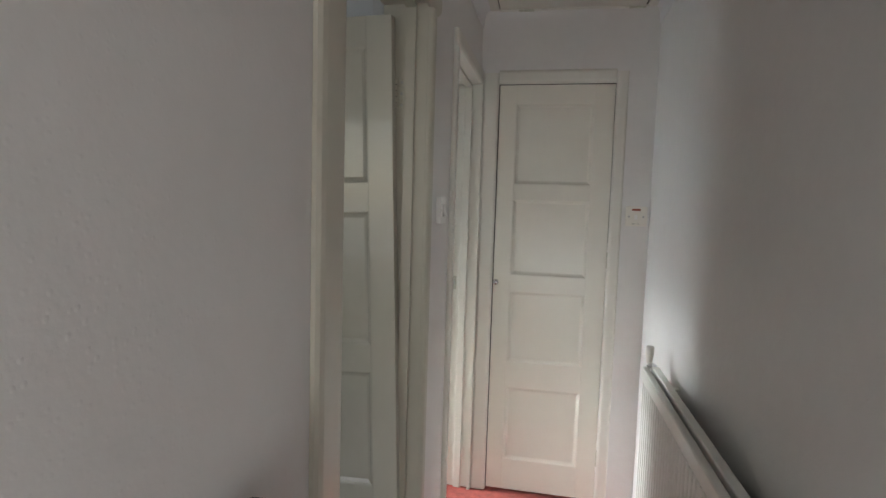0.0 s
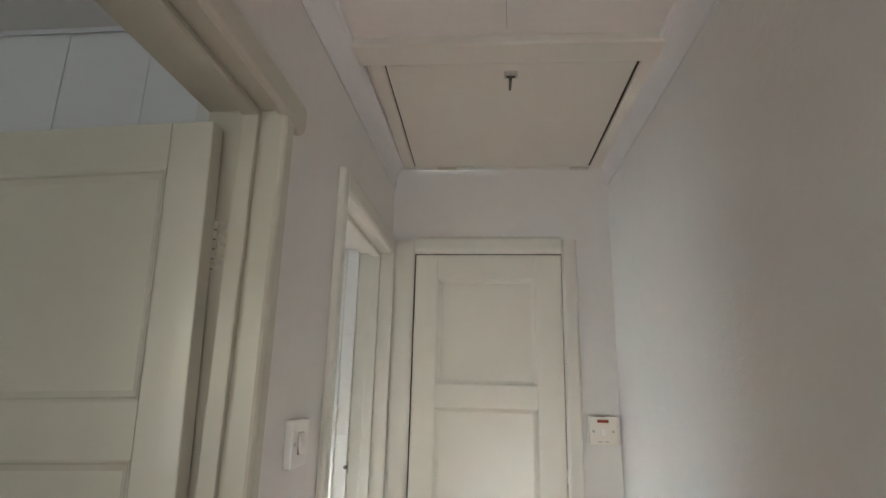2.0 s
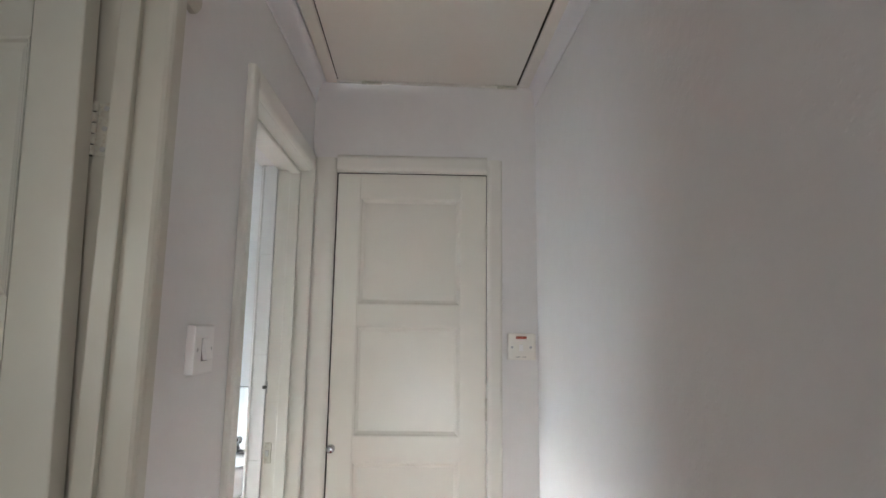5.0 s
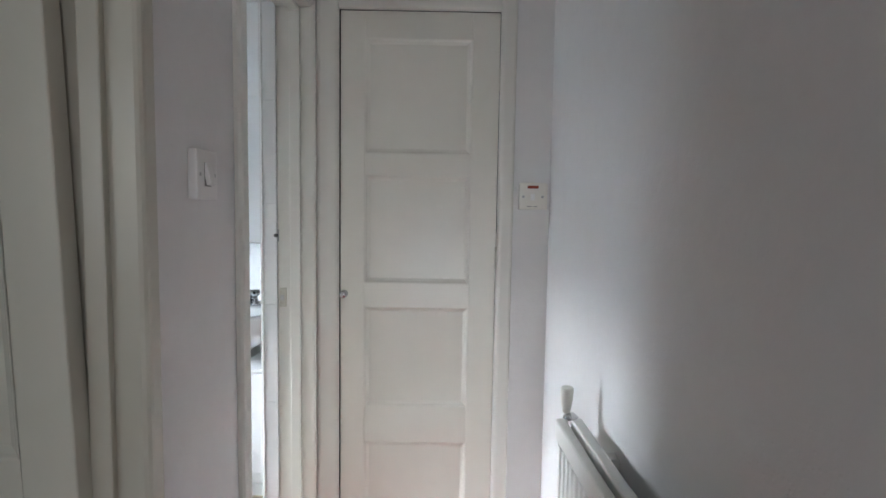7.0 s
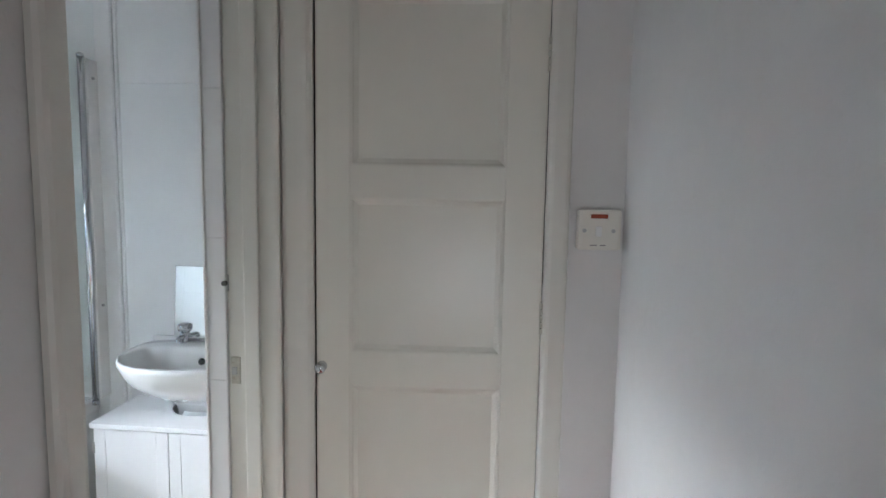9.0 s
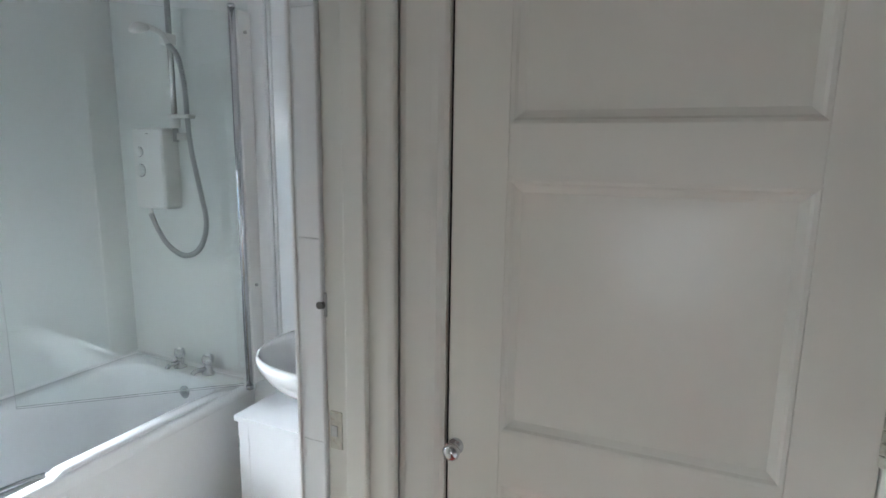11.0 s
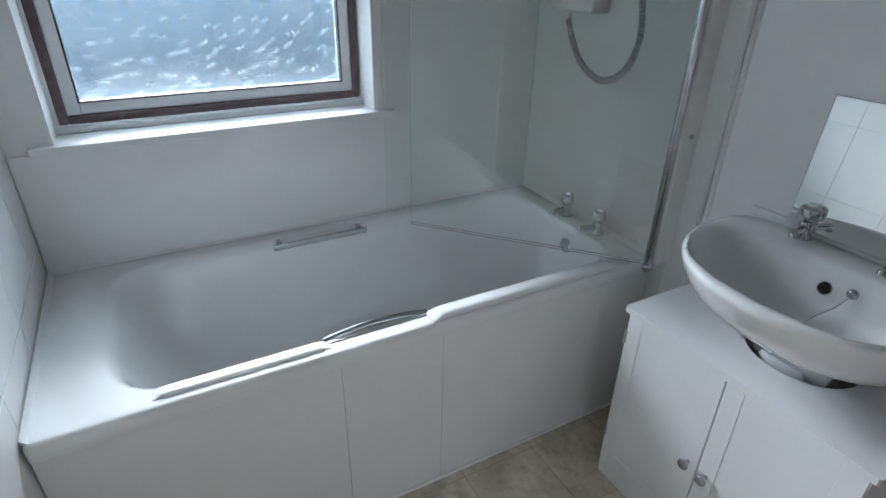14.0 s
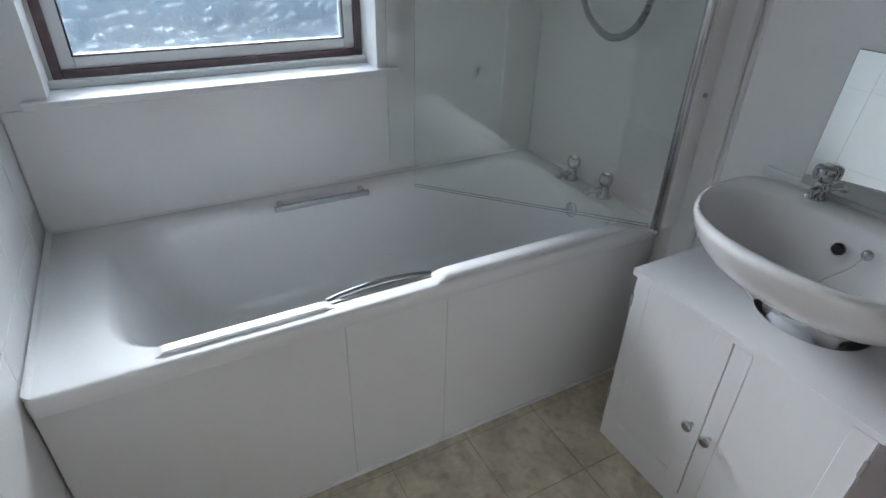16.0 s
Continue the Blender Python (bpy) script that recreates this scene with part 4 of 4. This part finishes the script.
part("bottom_seal", box(0.02, 0.745, -0.0028, 0.0028, 0.598, 0.6055, m=gm), glass_material("clear_seal", 0.25, False), scr, "clear plastic drip seal")

# ---- electric shower ----
sh = empty("electric_shower", MB @ pose(-0.050, 0, 0), label="white electric shower unit with two round dials", category="shower")
bm = loft([rounded(-1.652, -1.478, 0, 0.315, 0.018, y) for y in (0, 0.055)] + [rounded(-1.649, -1.481, 0.003, 0.312, 0.016, 0.066), rounded(-1.640, -1.490, 0.010, 0.305, 0.012, 0.073)])
bm.transform(Matrix.Translation((0, TY - 0.008, 1.238)) @ Matrix.Rotation(radians(90), 4, 'X'))
part("casing", bm, PLASTIC, sh)
fy = TY - 0.008 - 0.073
for z, r in ((1.46, 0.017), (1.388, 0.023)):
    dial = part("dial", lathe([(r, 0), (r, 0.004), (r * 0.9, 0.008), (r * 0.55, 0.010)], 28, pose(-1.605, fy + 0.0005, z, 90, 0, 0)), PLASTIC, sh, "white round dial", True)
    part("dial_ring", lathe([(r + 0.0026, 0), (r + 0.0026, 0.0012), (r + 0.0005, 0.0012)], 28, pose(-1.605, fy + 0.0005, z, 90, 0, 0)), INK, dial)
part("mark", box(-1.565, -1.550, fy - 0.0006, fy + 0.001, 1.528, 1.531), INK, sh)
part("outlet", cyl((-1.615, TY - 0.045, 1.24), (-1.615, TY - 0.045, 1.208), 0.008, seg=14), PLASTIC, sh)
riser = empty("shower_riser", MB, label="grey riser rail with white hand shower and hose", category="shower rail")
rx, ry = -1.488, TY - 0.05
part("rail", cyl((rx, ry, 1.50), (rx, ry, 2.18), 0.0105, seg=16), STEEL, riser, smooth=True)
for z in (1.52, 2.16):
    part("wall_bracket", box(rx - 0.014, rx + 0.014, ry - 0.004, TY - 0.007, z - 0.014, z + 0.014, bevel=0.004, seg=2), PLASTIC, riser)
part("hose_retainer", box(rx - 0.018, rx + 0.096, ry - 0.022, ry + 0.014, 1.585, 1.60, bevel=0.003), PLASTIC, riser, "white hose retainer ring")
part("retainer_body", cyl((rx, ry, 1.55), (rx, ry, 1.59), 0.019, 0.021, 16), PLASTIC, riser)
part("slider", box(rx - 0.02, rx + 0.02, ry - 0.03, ry + 0.016, 1.85, 1.89, bevel=0.006, seg=2), PLASTIC, riser, "white slide bracket")
part("shower_head", lathe([(0.03, 0), (0.036, 0.006), (0.03, 0.018), (0.012, 0.03)], 24, pose(rx - 0.030, ry - 0.095, 1.885, 25, 10, 0)), PLASTIC, riser, "white hand shower head", True)
part("shower_grip", tube([(rx + 0.035, ry - 0.035, 1.845), (rx + 0.010, ry - 0.045, 1.885), (rx - 0.02, ry - 0.08, 1.905)], 0.011, 12), PLASTIC, riser, smooth=True)
hx = rx + 0.025
hose_pts = [(rx + 0.035, ry - 0.035, 1.845), (hx + 0.048, ry - 0.03, 1.80), (hx + 0.060, ry - 0.02, 1.70), (hx + 0.055, ry - 0.012, 1.6), (hx + 0.064, ry - 0.012, 1.48),
            (hx + 0.100, ry - 0.015, 1.33), (hx + 0.124, ry - 0.015, 1.2), (hx + 0.080, ry - 0.01, 1.1), (hx - 0.01, ry - 0.005, 1.06), (hx - 0.105, ry + 0.0, 1.09), (hx - 0.165, ry + 0.004, 1.15), (-1.665, ry + 0.005, 1.212)]
part("hose", tube(hose_pts, 0.0108, 12, 0.0036, 210), HOSE, riser, "ribbed pale grey shower hose")

# ---- basin, pedestal cabinet ----
CX0, CX1, CY0, CZ = -1.011, -0.405, 3.212, 0.597
cab = empty("vanity_cabinet", MB, label="white undersink cabinet with two panelled doors and chrome knobs", category="cabinet")
part("side", box(CX0 + 0.012, CX0 + 0.027, CY0 + 0.018, TY - 0.004, 0.0, CZ - 0.018, bevel=0.001), CABINET, cab)
part("side", box(CX1 - 0.027, CX1 - 0.012, CY0 + 0.018, TY - 0.004, 0.0, CZ - 0.018, bevel=0.001), CABINET, cab)
part("plinth", box(CX0 + 0.012, CX1 - 0.012, CY0 + 0.010, CY0 + 0.024, 0.0, 0.058, bevel=0.001), CABINET, cab)
part("base", box(CX0 + 0.027, CX1 - 0.027, CY0 + 0.024, TY - 0.01, 0.045, 0.058), CABINET, cab)
part("face_frame", box(CX0 + 0.012, CX0 + 0.03, CY0 + 0.010, CY0 + 0.0179, 0.058, CZ - 0.018), CABINET, cab)
part("face_frame", box(CX1 - 0.03, CX1 - 0.012, CY0 + 0.010, CY0 + 0.0179, 0.058, CZ - 0.018), CABINET, cab)
# top with its U-shaped cut-out round the pedestal
UX, UR, UY = -0.684, 0.122, 3.43
top = bmesh.new()
outer = [(CX0, TY - 0.004), (CX0, CY0 + 0.004), (CX0 + 0.004, CY0), (CX1 - 0.004, CY0), (CX1, CY0 + 0.004), (CX1, TY - 0.004)]
inner = [(UX + UR * math.cos(radians(a)), UY + 0.108 * math.sin(radians(a))) for a in range(0, -181, -10)]
loop = outer + [(UX + UR, TY - 0.004)] + inner + [(UX - UR, TY - 0.004)]
f = top.faces.new([top.verts.new((px, py, CZ)) for px, py in loop])
g = bmesh.ops.extrude_face_region(top, geom=[f])
bmesh.ops.translate(top, verts=[v for v in g["geom"] if isinstance(v, bmesh.types.BMVert)], vec=(0, 0, -0.017))
part("top", top, CABINET, cab)
mid = (CX0 + CX1) / 2 - 0.004
for x0, x1, hx, kx in ((CX0 + 0.0135, mid - 0.0015, CX0 + 0.013, mid - 0.026), (mid + 0.0015, CX1 - 0.0135, CX1 - 0.013, mid + 0.026)):
    d = part("door", box(x0, x0 + 0.045, CY0 + 0.006, CY0 + 0.0175, 0.061, CZ - 0.021, bevel=0.0012), CABINET, cab)
    part("stile", box(x1 - 0.045, x1, CY0 + 0.006, CY0 + 0.0175, 0.061, CZ - 0.021, bevel=0.0012), CABINET, d)
    part("rail", box(x0 + 0.045, x1 - 0.045, CY0 + 0.0062, CY0 + 0.0173, CZ - 0.068, CZ - 0.0215), CABINET, d)
    part("rail", box(x0 + 0.045, x1 - 0.045, CY0 + 0.0062, CY0 + 0.0173, 0.0615, 0.108), CABINET, d)
    part("panel", box(x0 + 0.045, x1 - 0.045, CY0 + 0.0076, CY0 + 0.016, 0.108, CZ - 0.068), CABINET, d)
    part("knob", lathe([(0.006, 0), (0.005, 0.010), (0.011, 0.014), (0.0145, 0.020), (0.013, 0.025), (0.007, 0.0275)], 22, pose(kx, CY0 + 0.007, 0.300, 90, 0, 0)), CHROME, d, "chrome knob", True)
    for z in (0.17, 0.505):
        part("hinge", cyl((hx, CY0 + 0.007, z - 0.02), (hx, CY0 + 0.007, z + 0.02), 0.0042, seg=10), STEEL, d, "steel butt hinge")

basin = empty("wash_basin", MB, label="white ceramic pedestal basin above the cabinet", category="basin")


def d_ring(w, back, front, z, n=48, p=2.15, cx=-0.676):
    """A ring flat against the wall and bowed to the front."""
    w, front = w * 1.09, front - 0.008 * (w > 0.15)
    pts = []
    for k in range(n):
        a = 2 * math.pi * k / n
        c, s = math.cos(a), math.sin(a)
        ex = 2 / p
        x = cx + w * math.copysign(abs(c) ** ex, c)
        mid_y = back - 0.13
        y = mid_y + (back - mid_y) * math.copysign(abs(s) ** 0.45, s) if s > 0 else mid_y + (mid_y - front) * s * (abs(s) ** (ex - 1) if s else 0)
        pts.append(Vector((x, y, z)))
    return pts


bowl = loft([
    d_ring(0.075, 3.50, 3.36, 0.585), d_ring(0.082, 3.50, 3.35, 0.62), d_ring(0.115, 3.502, 3.315, 0.650), d_ring(0.160, 3.503, 3.262, 0.680), d_ring(0.198, 3.504, 3.205, 0.715),
    d_ring(0.225, 3.505, 3.158, 0.755), d_ring(0.238, 3.505, 3.128, 0.795), d_ring(0.2435, 3.506, 3.114, 0.822), d_ring(0.244, 3.506, 3.111, 0.832), d_ring(0.2415, 3.506, 3.114, 0.839),
    d_ring(0.235, 3.503, 3.121, 0.842), d_ring(0.222, 3.42, 3.137, 0.840), d_ring(0.213, 3.412, 3.147, 0.833), d_ring(0.205, 3.408, 3.156, 0.81),
    d_ring(0.182, 3.40, 3.185, 0.765), d_ring(0.14, 3.385, 3.23, 0.725), d_ring(0.08, 3.365, 3.275, 0.705), d_ring(0.025, 3.335, 3.30, 0.70)])
part("bowl", bowl, CERAMIC, basin, smooth=True)
part("upstand", box(-0.934, -0.418, 3.488, TY - 0.002, 0.835, 0.856, bevel=0.006, seg=3), CERAMIC, basin)
part("overflow", lathe([(0.015, 0), (0.015, 0.003), (0.0125, 0.004), (0.0125, 0.001)], 20, pose(-0.676, 3.399, 0.785, 75, 0, 0)), CHROME, basin, "chrome-ringed overflow hole", True)
part("overflow_hole", cyl((-0.676, 3.3965, 0.785), (-0.676, 3.3925, 0.784), 0.0115, seg=18), BLACK, basin)
part("waste", lathe([(0.024, 0), (0.024, 0.003), (0.016, 0.004)], 20, pose(-0.684, 3.317, 0.70)), CHROME, basin, "chrome waste", True)
stay = part("chain_stay", lathe([(0.011, 0), (0.011, 0.004), (0.006, 0.008)], 16, pose(-0.625, 3.401, 0.798, 75, 0, 0)), CHROME, basin, "chrome chain stay", True)
part("plug_chain", tube([(-0.625, 3.393, 0.796), (-0.638, 3.378, 0.765), (-0.658, 3.358, 0.738), (-0.672, 3.335, 0.713), (-0.684, 3.32, 0.706)], 0.0019, 6, 0.0009, 300), CHROME, basin, "fine ball plug chain")
part("pedestal_cover", lathe([(0.085, 0.36), (0.085, 0.56), (0.082, 0.60)], 30, pose(-0.684, 3.425, 0)), SHADOWBOX, basin, "grey-white pedestal below the bowl", True)
bath_tap(-0.786, 3.465, 0.841, 0.94, 12, "basin_tap", "chrome pillar tap with clear handle on the basin")
bath_tap(-0.582, 3.465, 0.841, 0.94, -12, "basin_tap", "chrome pillar tap with clear handle on the basin")

mir = empty("mirror", MB @ pose(-0.832, TY - 0.030, 0.857, -5.0, 0, 0), label="frameless rectangular mirror leaning on the wall above the basin", category="mirror")
part("mirror_glass", box(0, 0.43, -0.006, -0.001, 0, 0.287, bevel=0.0012), MIRROR, mir)
part("mirror_edge", box(-0.001, 0.431, -0.0045, 0, -0.001, 0.288), STEEL, mir)

# ---- tiles last ----
CACHE = {}


def tile_obj(parent, name, w, h, t, mat, m):
    """A tile piece lying in x-z, facing -y, its mesh shared with its like."""
    key = (name, round(w, 3), round(h, 3), t, mat.name)
    if key not in CACHE:
        bm = box(0, w, -t, 0, 0, h, bevel=0.0012)
        me = bpy.data.meshes.new(name)
        bm.to_mesh(me)
        bm.free()
        me.materials.append(mat)
        CACHE[key] = me
    ob = new(name, CACHE[key])
    ob.parent = parent
    ob.matrix_basis = m
    return ob


def tile_field(parent, m, width, height, tw, th, u0, v0, mat, t=0.006, gap=0.002, brick=0.0):
    """Tiles over a width by height field, joints starting at u0, v0, cut at the edges."""
    v, row = v0, 0
    while v < height:
        a, b = max(v, 0), min(v + th, height)
        if b - a > 0.012:
            u = u0 + (brick * tw if row % 2 else 0)
            while u > 0:
                u -= tw
            while u < width:
                c, d = max(u, 0), min(u + tw, width)
                if d - c > 0.012:
                    tile_obj(parent, "tile", d - c - gap, b - a - gap, t, mat, m @ pose(c + gap / 2, 0, a + gap / 2))
                u += tw
        v += th
        row += 1


south_grout = slab("wall_tiles_south", (WX, XI + 0.0, NY - 0.008, NY - 0.004, 0, BC), GROUT, "large white glazed wall tiles", "wall tiles", 0)
tile_field(south_grout, pose(XI, NY - 0.004, 0, 0, 0, 180), XI - WX, BC, 0.25, 0.335, -0.02, 0.0, TILE, 0.0015, 0.0014)
west_grout = slab("wall_tiles_west", (WX, WX + 0.002, NY, WY1 + 0.028, 0.583, WZ0 - 0.022), GROUT, "white glazed wall tiles under the window", "wall tiles", 0)
tile_field(west_grout, pose(WX + 0.002, NY, 0.583, 0, 0, 90), WY1 + 0.028 - NY, WZ0 - 0.022 - 0.583, 1.3, 0.4, 0.0, 0.0, TILE, 0.004, 0.0008)
north_grout = slab("wall_tiles_north", (-1.046, XI, TY - 0.004, TY, 0, 1.86), GROUT, "white glazed wall tiles behind the basin", "wall tiles", 0)
tile_field(north_grout, pose(-1.046, TY - 0.004, 0), 1.046 + XI, 1.86, 1.0, 1.9, 0.0, 0.0, TILE, 0.0008, 0.0006)
nib = tagged(finish(box(XI + 0.012, -0.1795, BATH1 - 0.018, BATH1 + 0.3, 0, HEAD), "wall_tiles_nib", GROUT), "white tiled door reveal with plastic edge trim", "wall tiles", kind="structure")
tile_field(nib, pose(XI + 0.018, BATH1 - 0.018, 0), -0.180 - XI - 0.018, HEAD, 0.25, 0.335, -0.02, 0.0, TILE, 0.0012, 0.0008)
tagged(finish(box(XI + 0.009, XI + 0.016, BATH1 - 0.022, BATH1 + 0.004, 0, BC - 0.02, bevel=0.003, seg=2), "trim_tile_edge", PLASTIC), "white plastic tile edge trim", "trim", kind="structure")
side_grout = tagged(finish(box(SRX, XI, 1.660, 1.665, 0, 2.26), "wall_tiles_side_room", GROUT), "white glazed wall tiles in the side room", "wall tiles", kind="structure")
tile_field(side_grout, pose(SRX, 1.660, 1.2), XI - SRX, 1.055, 0.2, 0.5, -0.036, -0.25, TILE, 0.0012, 0.0014)
floor_tiles = tagged(finish(box(WX, XI + 0.02, 1.75, TY, -0.0038, -0.003), "floor_tiles", VINYL_JOINT, m=MB), "beige stone-look vinyl floor tiles", "floor tiles", kind="structure")
tile_field(floor_tiles, Matrix.Translation((-1.21, 1.80, -0.003)) @ Matrix.Rotation(radians(-90), 4, 'X'), 0.99, 1.71, 0.246, 0.246, 0.05, 0.06, VINYL, 0.003, 0.0016)
